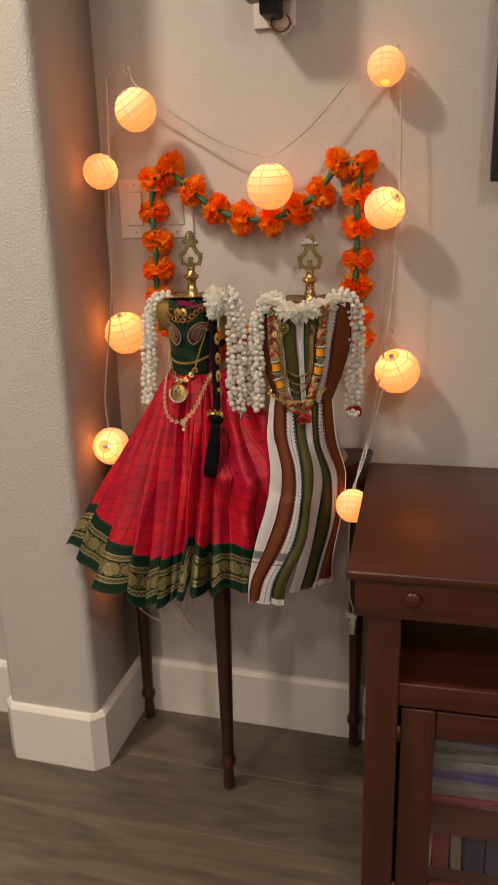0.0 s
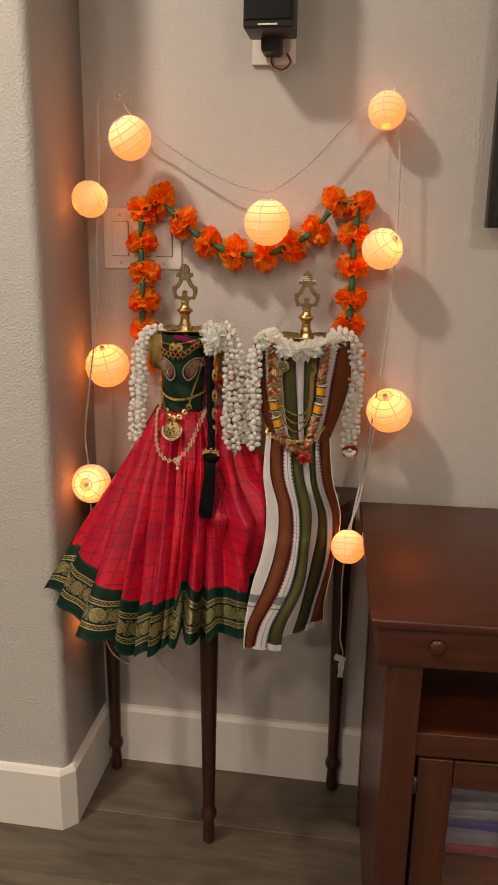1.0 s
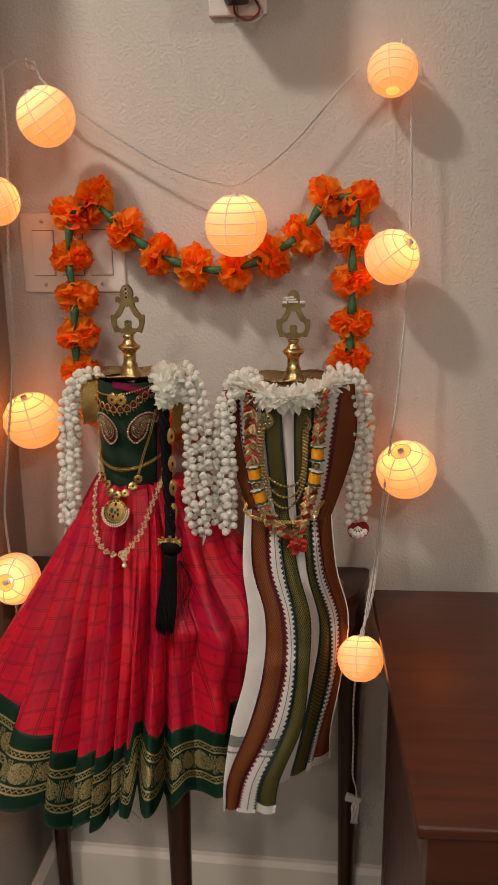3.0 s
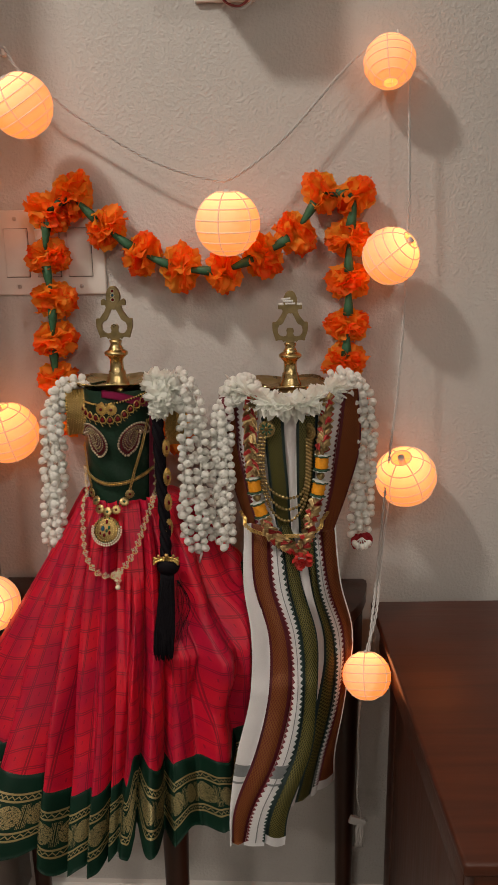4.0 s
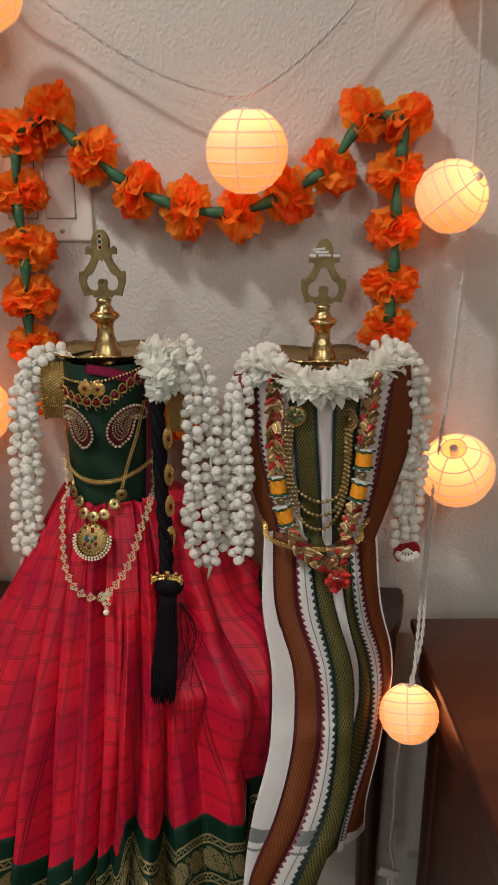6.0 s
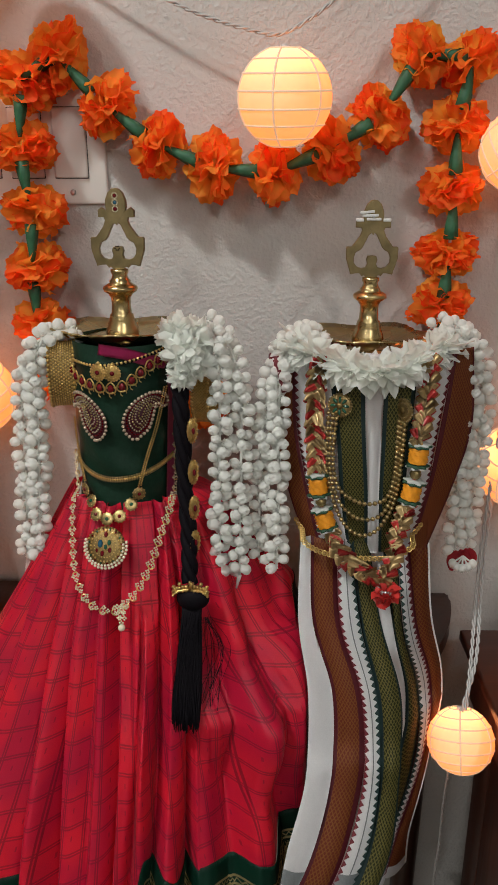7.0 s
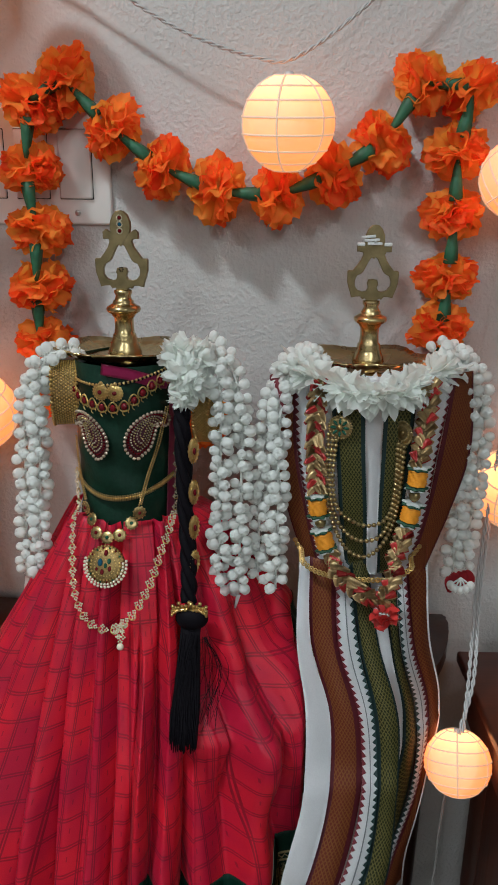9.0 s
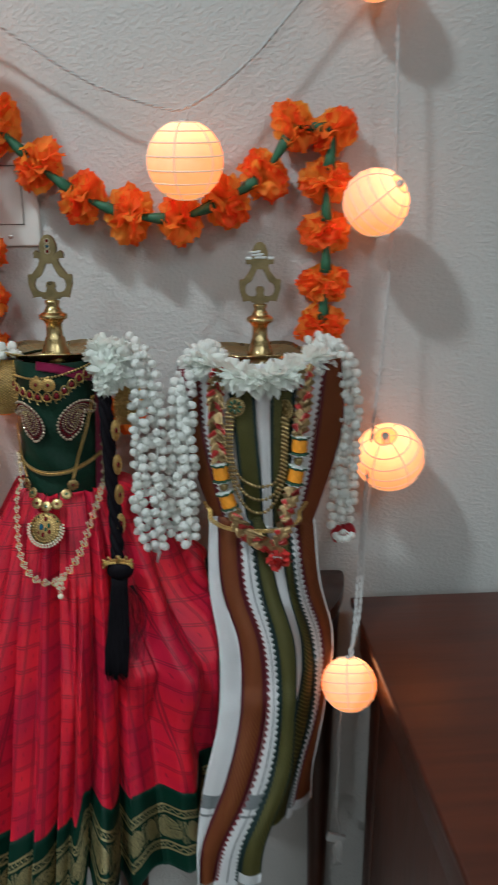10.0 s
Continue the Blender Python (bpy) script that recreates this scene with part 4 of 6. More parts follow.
def skirt_point(deg, v, lift=0.0):
    r, z = skirt_smooth(deg, v)
    r += pleat(deg, v) + lift
    a = radians(deg)
    z += v ** 3 * (0.007 * math.sin(12 * a + 1) + 0.005 * math.sin(29 * a))
    x = DRESS_X + r * math.sin(a)
    y = DRESS_Y - r * math.cos(a)
    if y > PIER_Y - 0.01:
        x = max(x, PIER_X1 + 0.012)
    # it leans against the wrap beside it
    if x > -0.050:
        x = -0.050 + 0.030 * math.tanh((x + 0.050) / 0.03)
    return Vector((x, y, z))


def skirt_skin(x, z):
    """Depth of the skirt's front with its creases bridged, for what lies on it."""
    y = 1.45
    for _ in range(12):
        deg = math.degrees(math.atan2(x - DRESS_X, max(DRESS_Y - y, 0.02)))
        v = min(max((WAIST_Z - z) / (WAIST_Z - lerp_table(HEM_Z, deg)), 0), 1)
        r = skirt_smooth(deg, v)[0] + 0.0050 + 0.016 * v
        y = DRESS_Y - math.sqrt(max(r * r - (x - DRESS_X) ** 2, 0.0001))
    return y


def checked_silk():
    mat = bpy.data.materials.new("red_checked_silk")
    mat.use_nodes = True
    nt = mat.node_tree
    bsdf = nt.nodes["Principled BSDF"]
    bsdf.inputs["Roughness"].default_value = 0.40
    bsdf.inputs["Sheen Weight"].default_value = 0.04
    bsdf.inputs["Specular IOR Level"].default_value = 0.42
    uv = nt.nodes.new("ShaderNodeUVMap")
    sep = nt.nodes.new("ShaderNodeSeparateXYZ")
    nt.links.new(uv.outputs[0], sep.inputs[0])
    lines = None
    for axis, pitch in (("X", 0.030), ("Y", 0.026)):
        f = calc(nt, "FRACT", calc(nt, "DIVIDE", sep.outputs[axis], pitch))
        one = calc(nt, "COMPARE", f, 0.45, 0.028)
        two = calc(nt, "COMPARE", f, 0.55, 0.028)
        both = calc(nt, "MAXIMUM", one, two)
        both = calc(nt, "MULTIPLY", both, 0.52 if axis == "X" else 0.46)
        lines = both if lines is None else calc(nt, "MAXIMUM", lines, both)
    fx = calc(nt, "FRACT", calc(nt, "DIVIDE", sep.outputs["X"], 0.030))
    fy = calc(nt, "FRACT", calc(nt, "DIVIDE", sep.outputs["Y"], 0.026))
    dash = calc(nt, "MULTIPLY", calc(nt, "COMPARE", fx, 0.98, 0.03), calc(nt, "COMPARE", fy, 0.98, 0.16))
    lines = calc(nt, "MAXIMUM", lines, calc(nt, "MULTIPLY", dash, 0.4))
    weave = nt.nodes.new("ShaderNodeTexNoise")
    weave.inputs["Scale"].default_value, weave.inputs["Detail"].default_value = 1100, 2
    nt.links.new(uv.outputs[0], weave.inputs["Vector"])
    broad = nt.nodes.new("ShaderNodeTexNoise")
    broad.inputs["Scale"].default_value = 14
    nt.links.new(uv.outputs[0], broad.inputs["Vector"])
    shot = nt.nodes.new("ShaderNodeMapRange")
    shot.inputs["From Min"].default_value, shot.inputs["From Max"].default_value = 0.38, 0.62
    nt.links.new(broad.outputs["Fac"], shot.inputs["Value"])
    red = blend(nt, shot.outputs["Result"], (0.66, 0.008, 0.056), (0.88, 0.016, 0.048))
    colour = blend(nt, lines, red, (0.10, 0.012, 0.02))
    hue = nt.nodes.new("ShaderNodeHueSaturation")
    nt.links.new(colour, hue.inputs["Color"])
    nt.links.new(calc(nt, "MULTIPLY_ADD", weave.outputs["Fac"], 0.3, 0.85), hue.inputs["Value"])
    nt.links.new(hue.outputs[0], bsdf.inputs["Base Color"])
    node = nt.nodes.new("ShaderNodeBump")
    node.inputs["Strength"].default_value, node.inputs["Distance"].default_value = 0.35, 0.0006
    nt.links.new(weave.outputs["Fac"], node.inputs["Height"])
    nt.links.new(node.outputs[0], bsdf.inputs["Normal"])
    return mat


def woven_border(name, ground, gold, bands, motif, motif_pitch):
    """Cloth whose UV y (metres) carries woven gold: bands (from, to) of zigzag line, and a motif band."""
    mat = bpy.data.materials.new(name)
    mat.use_nodes = True
    nt = mat.node_tree
    bsdf = nt.nodes["Principled BSDF"]
    uv = nt.nodes.new("ShaderNodeUVMap")
    sep = nt.nodes.new("ShaderNodeSeparateXYZ")
    nt.links.new(uv.outputs[0], sep.inputs[0])
    X, Y = sep.outputs["X"], sep.outputs["Y"]
    mask = None
    for lo, hi in bands:
        mid, half = (lo + hi) / 2, (hi - lo) / 2
        zig = calc(nt, "PINGPONG", X, half * 0.8)
        wavy = calc(nt, "ADD", Y, calc(nt, "MULTIPLY_ADD", zig, 1.1, -half * 0.44))
        m = calc(nt, "COMPARE", wavy, mid, half * 0.2)
        for edge in (lo, hi):
            m = calc(nt, "MAXIMUM", m, calc(nt, "COMPARE", Y, edge, 0.0012))
        mask = m if mask is None else calc(nt, "MAXIMUM", mask, m)
    lo, hi = motif
    inside = calc(nt, "COMPARE", Y, (lo + hi) / 2, (hi - lo) / 2)
    vor = nt.nodes.new("ShaderNodeTexVoronoi")
    vor.feature = "DISTANCE_TO_EDGE"
    vor.inputs["Scale"].default_value = 480
    nt.links.new(uv.outputs[0], vor.inputs["Vector"])
    lace = calc(nt, "GREATER_THAN", vor.outputs["Distance"], 0.06)
    ring_x = calc(nt, "ABSOLUTE", calc(nt, "SUBTRACT", calc(nt, "FRACT", calc(nt, "DIVIDE", X, motif_pitch)), 0.5))
    round_x = calc(nt, "MULTIPLY", ring_x, motif_pitch)
    shape = calc(nt, "SQRT", calc(nt, "ADD", calc(nt, "POWER", round_x, 2), calc(nt, "POWER", calc(nt, "SUBTRACT", Y, (lo + hi) / 2), 2)))
    bird = calc(nt, "LESS_THAN", calc(nt, "ABSOLUTE", calc(nt, "SUBTRACT", shape, (hi - lo) * 0.24)), (hi - lo) * 0.25)
    post = calc(nt, "MULTIPLY", calc(nt, "GREATER_THAN", round_x, motif_pitch * 0.36), calc(nt, "LESS_THAN", calc(nt, "FRACT", calc(nt, "DIVIDE", round_x, motif_pitch * 0.05)), 0.6))
    bird = calc(nt, "MAXIMUM", bird, post)
    mask = calc(nt, "MAXIMUM", mask, calc(nt, "MULTIPLY", calc(nt, "MULTIPLY", inside, bird), lace))
    weave = nt.nodes.new("ShaderNodeTexNoise")
    weave.inputs["Scale"].default_value = 900
    nt.links.new(uv.outputs[0], weave.inputs["Vector"])
    mask = calc(nt, "MULTIPLY", mask, calc(nt, "MULTIPLY_ADD", weave.outputs["Fac"], 0.5, 0.75))
    base = blend(nt, calc(nt, "MULTIPLY", weave.outputs["Fac"], 0.8), ground, tuple(0.6 * c for c in ground))
    nt.links.new(blend(nt, mask, base, gold), bsdf.inputs["Base Color"])
    nt.links.new(calc(nt, "MULTIPLY", mask, 0.7), bsdf.inputs["Metallic"])
    bsdf.inputs["Roughness"].default_value = 0.45
    bsdf.inputs["Specular IOR Level"].default_value = 0.25
    return mat


SILK = checked_silk()
HEM = woven_border("green_gold_border", (0.008, 0.050, 0.030), (0.62, 0.52, 0.27), [(0.020, 0.028), (0.062, 0.070)], (0.032, 0.058), 0.030)
HEM_W = 0.092
PINK = material("pink_silk", (0.38, 0.01, 0.10), 0.4, grain=0.1, grain_scale=200, sheen=0.2)

dress = thing("dress_costume", (DRESS_X, DRESS_Y, TABLE_Z), "small red checked silk skirt and dark green bodice with gold border", "costume")


def skirt_panel(v0, v1, lift=0.0, nv=60):
    def f(u, s):
        deg = -108 + 216 * u
        hem = WAIST_Z - lerp_table(HEM_Z, deg)
        edge = 1 - HEM_W / (hem * 1.13)
        if v0 == 0:
            return skirt_point(deg, s * edge)
        # the border is sewn over the lower edge of the silk
        return skirt_point(deg, edge - 0.012 + s * (1.012 - edge), 0.0016)

    def uv(u, s):
        deg = -108 + 216 * u
        hem = (WAIST_Z - lerp_table(HEM_Z, deg)) * 1.13
        return (u * 1.15, s * (hem - HEM_W)) if v0 == 0 else (u * 1.15, HEM_W * (1 - s))

    return sheet(f, 640, nv, uv, thick=0.0012)


skirt = part("skirt", skirt_panel(0, 1), SILK, dress)
part("gold_border", skirt_panel(1, 1, nv=16), HEM, skirt, "dark green border with woven gold bands")

BOD_A, BOD_B = 0.0488, 0.052


def bodice_front(x, z):
    k = max(0.0, 1 - ((x - DRESS_X) / BOD_A) ** 2)
    return 1.542 - BOD_B * math.sqrt(k)


def bodice_sheet():
    def f(u, v):
        a = math.tau * u
        z = 0.915 + 0.1605 * v
        wrinkle = -0.0011 * (1 + math.sin(26 * v + 5 * math.sin(a + 0.6))) - 0.0009 * (1 + math.sin(6 * a + 14 * v)) * (1 - 0.6 * v)
        k = 1 + 0.04 * (v - 0.4) ** 2 * 2 - (0.06 * max(0, v - 0.90) / 0.10)
        return Vector((DRESS_X + (BOD_A * k + wrinkle) * math.sin(a), 1.542 - (BOD_B * k + wrinkle) * math.cos(a), z))
    return sheet(f, 72, 40, lambda u, v: (u * 0.31, v * 0.16))


GREEN_SILK = material("bottle_green_silk", (0.007, 0.024, 0.014), 0.4, grain=0.2, grain_scale=300, stain=0.25, stain_scale=30, spec=0.2, bump=0.25, bump_scale=350)
bodice = part("bodice", bodice_sheet(), GREEN_SILK, dress, "bottle green silk bodice")


def drape(points, width, mat, name, parent, label, lift=0.002, n=30, m=4, front=None):
    """A flat strip that follows a front surface along points in x and z."""
    front = front or bodice_front
    path = smooth_path([(x, 0, z) for x, z in points], n + 1)

    def f(u, v):
        k = min(int(round(u * n)), n)
        p = path[k]
        t = (path[min(k + 1, n)] - path[max(k - 1, 0)]).normalized()
        q = p + Vector((-t.z, 0, t.x)) * width * (v - 0.5)
        return Vector((q.x, front(q.x, q.z) - lift, q.z))

    return part(name, sheet(f, n, m, lambda u, v: (u * 0.1, v * width), thick=0.0008), mat, parent, label)


drape([(-0.204, 1.0740), (-0.182, 1.0705), (-0.165, 1.0640), (-0.150, 1.0580)], 0.010, PINK, "lining", dress, "bright pink silk lining at the neckline")
drape([(-0.147, 1.06), (-0.1475, 1.02), (-0.1495, 0.97), (-0.151, 0.93)], 0.006, PINK, "side_piping", dress, "thin pink edging of the bodice", 0.0015)

# ---- striped cloth on the second lamp ----
CLOTH_X = 0.033


def chest_front(x, z):
    return 1.498 + 4.2 * (x - CLOTH_X) ** 2 - 0.004 * math.cos((z - 0.99) * 18)


def brocade(name, ground, gold, pitch=0.0030, amount=0.55):
    """Woven lattice of gold on a coloured ground, UV in metres."""
    mat = bpy.data.materials.new(name)
    mat.use_nodes = True
    nt = mat.node_tree
    bsdf = nt.nodes["Principled BSDF"]
    uv = nt.nodes.new("ShaderNodeUVMap")
    sep = nt.nodes.new("ShaderNodeSeparateXYZ")
    nt.links.new(uv.outputs[0], sep.inputs[0])
    X, Y = sep.outputs["X"], sep.outputs["Y"]
    a = calc(nt, "PINGPONG", X, pitch / 2)
    b = calc(nt, "PINGPONG", Y, pitch * 0.9)
    d = calc(nt, "ADD", calc(nt, "DIVIDE", a, pitch / 2), calc(nt, "DIVIDE", b, pitch * 0.9))
    net = calc(nt, "COMPARE", d, 1.0, 0.32)
    uvx = nt.nodes.new("ShaderNodeUVMap")
    weave = nt.nodes.new("ShaderNodeTexNoise")
    weave.inputs["Scale"].default_value = 1000
    nt.links.new(uvx.outputs[0], weave.inputs["Vector"])
    broad = nt.nodes.new("ShaderNodeTexNoise")
    broad.inputs["Scale"].default_value = 25
    nt.links.new(uvx.outputs[0], broad.inputs["Vector"])
    mask = calc(nt, "MULTIPLY", net, calc(nt, "MULTIPLY", calc(nt, "MULTIPLY_ADD", weave.outputs["Fac"], 0.8, 0.5), calc(nt, "MULTIPLY_ADD", broad.outputs["Fac"], amount, amount * 0.5)))
    nt.links.new(blend(nt, mask, ground, gold), bsdf.inputs["Base Color"])
    nt.links.new(calc(nt, "MULTIPLY", mask, 0.5), bsdf.inputs["Metallic"])
    bsdf.inputs["Roughness"].default_value = 0.5
    bsdf.inputs["Specular IOR Level"].default_value = 0.25
    node = nt.nodes.new("ShaderNodeBump")
    node.inputs["Strength"].default_value, node.inputs["Distance"].default_value = 0.3, 0.0005
    nt.links.new(weave.outputs["Fac"], node.inputs["Height"])
    nt.links.new(node.outputs[0], bsdf.inputs["Normal"])
    return mat


RUST = brocade("rust_gold_brocade", (0.19, 0.040, 0.018), (0.44, 0.20, 0.05), amount=0.42)
OLIVE = brocade("olive_gold_brocade", (0.040, 0.044, 0.014), (0.32, 0.28, 0.09), amount=0.62)
MAROON = material("maroon_edge", (0.12, 0.010, 0.018), 0.55, grain=0.12, grain_scale=500, bump=0.2, bump_scale=800)
TEAL = material("teal_edge", (0.012, 0.035, 0.034), 0.55, grain=0.12, grain_scale=500, bump=0.2, bump_scale=800)
COTTON = material("white_cotton", (0.80, 0.81, 0.82), 0.75, grain=0.04, grain_scale=900, stain=0.03, stain_scale=20, sheen=0.1, bump=0.3, bump_scale=900)
GREY_BAND = material("grey_thread", (0.25, 0.27, 0.28), 0.7, grain=0.1, grain_scale=600)


class Loft:
    """A hanging cloth: edges give x at the rows' heights, depth gives y there."""

    def __init__(self, heights, depths, edges, front=None, fold=0.0055):
        n = 64
        self.n, self.front, self.fold = n, front, fold
        self.z = [p.x for p in smooth_path([(h, 0, 0) for h in heights], n + 1)]
        self.y = [p.x for p in smooth_path([(d, 0, 0) for d in depths], n + 1)]
        self.edges = [[p.x for p in smooth_path([(x, 0, 0) for x in e], n + 1)] for e in edges]

    def at(self, i, u, v, lift=0.0):
        """Stripe i, u across it, v down it."""
        s = v * self.n
        k = min(int(s), self.n - 1)
        t = s - k
        mix = lambda row: row[k] + (row[k + 1] - row[k]) * t
        x = mix(self.edges[i]) + (mix(self.edges[i + 1]) - mix(self.edges[i])) * u
        z = mix(self.z)
        y = self.front(x, z) if self.front else mix(self.y)
        y -= self.fold * (math.sin(math.pi * u) * (1 if i % 2 else 0.4) - 0.5 * (i % 2)) + 0.0015 * math.sin(40 * z + 3 * i)
        if z < 0.88:
            below = 0.714 + 0.12 * (x - 0.03) - z
            y -= 0.0085 * (math.exp(-below / 0.09) if below > 0 else math.exp(below / 0.007)) + 0.0022 * math.sin(23 * z + 60 * x)
        return Vector((x, y - lift, z))

    def stripe(self, i, u0=0.0, u1=1.0, v0=0.0, v1=1.0, lift=0.0, thick=0.0008):
        length = abs(self.z[-1] - self.z[0]) * 1.15
        width = abs(self.edges[i + 1][20] - self.edges[i][20])
        return sheet(lambda u, v: self.at(i, u0 + (u1 - u0) * u, v0 + (v1 - v0) * v, lift), 6, 60,
                     lambda u, v: ((u0 + (u1 - u0) * u) * width, v * (v1 - v0) * length), thick=thick)

    def teeth(self, i, side, size=0.0036, pitch=0.0058, lift=0.0007, v0=0.0, v1=1.0):
        """A row of temple teeth pointing into stripe i from its left (0) or right (1) edge."""
        bm = bmesh.new()
        length = abs(self.z[-1] - self.z[0])
        count = int(length * (v1 - v0) / pitch)
        for k in range(count):
            a, b = v0 + (v1 - v0) * k / count, v0 + (v1 - v0) * (k + 1) / count
            w = abs((self.at(i, 1, (a + b) / 2) - self.at(i, 0, (a + b) / 2)).x)
            tip = min(size / max(w, 0.004), 0.48)
            tip = tip if side == 0 else 1 - tip
            p, q, r = self.at(i, side, a, lift), self.at(i, side, b, lift), self.at(i, tip, (a + b) / 2, lift + 0.0003)
            verts = [bm.verts.new(c) for c in (p, q, r)] + [bm.verts.new(c + Vector((0, 0.0006, 0))) for c in (p, q, r)]
            for f in ((0, 1, 2), (3, 5, 4), (0, 3, 4, 1), (1, 4, 5, 2), (2, 5, 3, 0)):
                bm.faces.new([verts[j] for j in f])
        bmesh.ops.recalc_face_normals(bm, faces=bm.faces[:])
        return bm


wrap = thing("wrap_costume", (0.03, 1.55, TABLE_Z), "small striped wrap cloth in rust, white, green and gold brocade", "costume")
shawl = Loft([1.072, 1.003, 0.944, 0.887], [1.5] * 4,
             [[-0.044, -0.056, -0.044, -0.025], [-0.040, -0.036, -0.025, -0.012], [-0.012, -0.002, 0.004, 0.013], [0.020, 0.023, 0.028, 0.031],
              [0.037, 0.037, 0.038, 0.041], [0.066, 0.062, 0.060, 0.059], [0.098, 0.088, 0.081, 0.069], [0.116, 0.120, 0.106, 0.086]], chest_front, 0.003)
front_fall = Loft([0.900, 0.828, 0.767, 0.701, 0.636, 0.572, 0.527], [1.502, 1.474, 1.450, 1.428, 1.400, 1.376, 1.367],
                  [[-0.030, -0.031, -0.021, -0.022, -0.038, -0.047, -0.047], [-0.021, -0.018, 0.001, 0.001, -0.016, -0.041, -0.045],
                   [0.003, 0.007, 0.027, 0.030, 0.014, -0.018, -0.029], [0.015, 0.025, 0.041, 0.044, 0.033, 0.003, -0.005], [0.032, 0.044, 0.063, 0.062, 0.055, 0.027, 0.021]])


FALL_LINE = [(0.900, 1.502), (0.828, 1.474), (0.767, 1.450), (0.701, 1.428), (0.636, 1.400), (0.5, 1.365)]


def side_front(x, z):
    t = min(max((0.90 - z) / 0.10, 0.0), 1.0)
    y = (1 - t) * (1.506 + 2 * (x - CLOTH_X) ** 2) + t * (1.508 + 0.75 * (x - 0.10))
    # it stays behind the front fall
    for (z1, y1), (z0, y0) in zip(FALL_LINE, FALL_LINE[1:]):
        if z0 <= z <= z1:
            y = max(y, y0 + (y1 - y0) * (z - z0) / (z1 - z0) + 0.013 - 0.008 * min(max((0.84 - z) / 0.06, 0), 1))
    return y


side_fall = Loft([0.900, 0.815, 0.737, 0.654, 0.567, 0.513], [1.506, 1.506, 1.514, 1.514, 1.504, 1.495],
                 [[0.024, 0.038, 0.050, 0.048, 0.030, 0.016], [0.044, 0.057, 0.074, 0.064, 0.048, 0.034], [0.059, 0.067, 0.088, 0.088, 0.069, 0.057],
                  [0.067, 0.079, 0.101, 0.097, 0.077, 0.065], [0.087, 0.096, 0.114, 0.106, 0.092, 0.091]], side_front)


def cloth(loft, name, stripes, parent, label):
    body = None
    for i, mat in enumerate(stripes):
        ob = part("stripe" if body else name, loft.stripe(i), mat, body or parent, "" if body else label)
        body = body or ob
    return body


upper = cloth(shawl, "shawl", [RUST, COTTON, OLIVE, COTTON, OLIVE, COTTON, RUST], wrap, "folded striped shawl over the lamp's shoulders")
lower = cloth(front_fall, "front_fall", [COTTON, RUST, COTTON, OLIVE], wrap, "front fall of pleated striped cloth")
side = cloth(side_fall, "side_fall", [COTTON, OLIVE, COTTON, RUST], wrap, "side fall of pleated striped cloth")
for loft, parent, rows in ((shawl, upper, ((1, 0, MAROON), (5, 1, MAROON))), (front_fall, lower, ((2, 0, MAROON), (2, 1, TEAL))), (side_fall, side, ((2, 0, TEAL), (2, 1, MAROON)))):
    for i, s, mat in rows:
        part("temple_teeth", loft.teeth(i, s), mat, parent, "row of woven triangle teeth", smooth=False)
for loft, parent, rows in ((shawl, upper, ((0, 0, 0.08, MAROON), (0, 0.86, 1, MAROON), (2, 0, 0.14, TEAL), (2, 0.86, 1, TEAL), (4, 0, 0.14, TEAL), (4, 0.86, 1, TEAL), (6, 0, 0.14, MAROON), (6, 0.93, 1, MAROON))),
                           (front_fall, lower, ((1, 0, 0.12, MAROON), (1, 0.82, 1, MAROON), (3, 0, 0.16, TEAL), (3, 0.92, 1, TEAL))),
                           (side_fall, side, ((1, 0, 0.2, TEAL), (1, 0.86, 1, TEAL), (3, 0, 0.12, MAROON)))):
    for i, a, b, mat in rows:
        part("edge_band", loft.stripe(i, a, b, lift=0.0006, thick=0.0004), mat, parent)
for loft, parent in ((front_fall, lower), (side_fall, side)):
    part("thread_line", loft.stripe(2, 0.50, 0.56, lift=0.0007, thick=0.0003), GREY_BAND, parent, "thin grey woven line")
for i, v0, v1 in ((0, 0.70, 0.735), (0, 0.75, 0.756), (2, 0.70, 0.735), (2, 0.75, 0.756)):
    part("thread_band", front_fall.stripe(i, 0, 1, v0, v1, 0.0007, 0.0003), GREY_BAND, lower, "woven grey band")
for loft, parent, i, v0, v1 in ((front_fall, lower, 2, 0.985, 1.04), (front_fall, lower, 3, 0.955, 1.04), (side_fall, side, 3, 0.95, 1.0), (side_fall, side, 2, 0.95, 1.0)):
    part("raw_hem", loft.stripe(i, -0.05, 1.0, v0, min(v1, 1.0), 0.0012, 0.0008), COTTON, parent, "white unwoven end of the cloth")
part("white_piping", tube([side_fall.at(3, 1.0, k / 40, 0.0005) for k in range(41)], 0.0011, 6), COTTON, side, "thin white selvedge")
# white underskirt between the two costumes
under = Loft([0.80, 0.76, 0.71], [1.50, 1.49, 1.49], [[-0.055, -0.048, -0.04], [-0.02, -0.01, -0.005]])
part("underskirt", under.stripe(0), COTTON, wrap, "white inner layer of the wrap")
back = Loft([1.045, 0.95, 0.86, 0.745], [1.535, 1.53, 1.53, 1.53], [[-0.03, -0.02, -0.015, -0.01], [0.1, 0.09, 0.08, 0.1]], None, 0.002)
part("inner_layer", back.stripe(0), COTTON, wrap, "white inner layer of the wrap")


# ---- jewellery on the dress ----
def front_a(x, z):
    if z > WAIST_Z:
        return bodice_front(x, z)
    return min(skirt_skin(x, z), bodice_front(x, WAIST_Z) - 0.001)


def front_b(x, z):
    if z > 0.905:
        return chest_front(x, z) - 0.001
    return 1.482 - 0.25 * min(0.905 - z, 0.06) + 2.0 * (x - CLOTH_X) ** 2


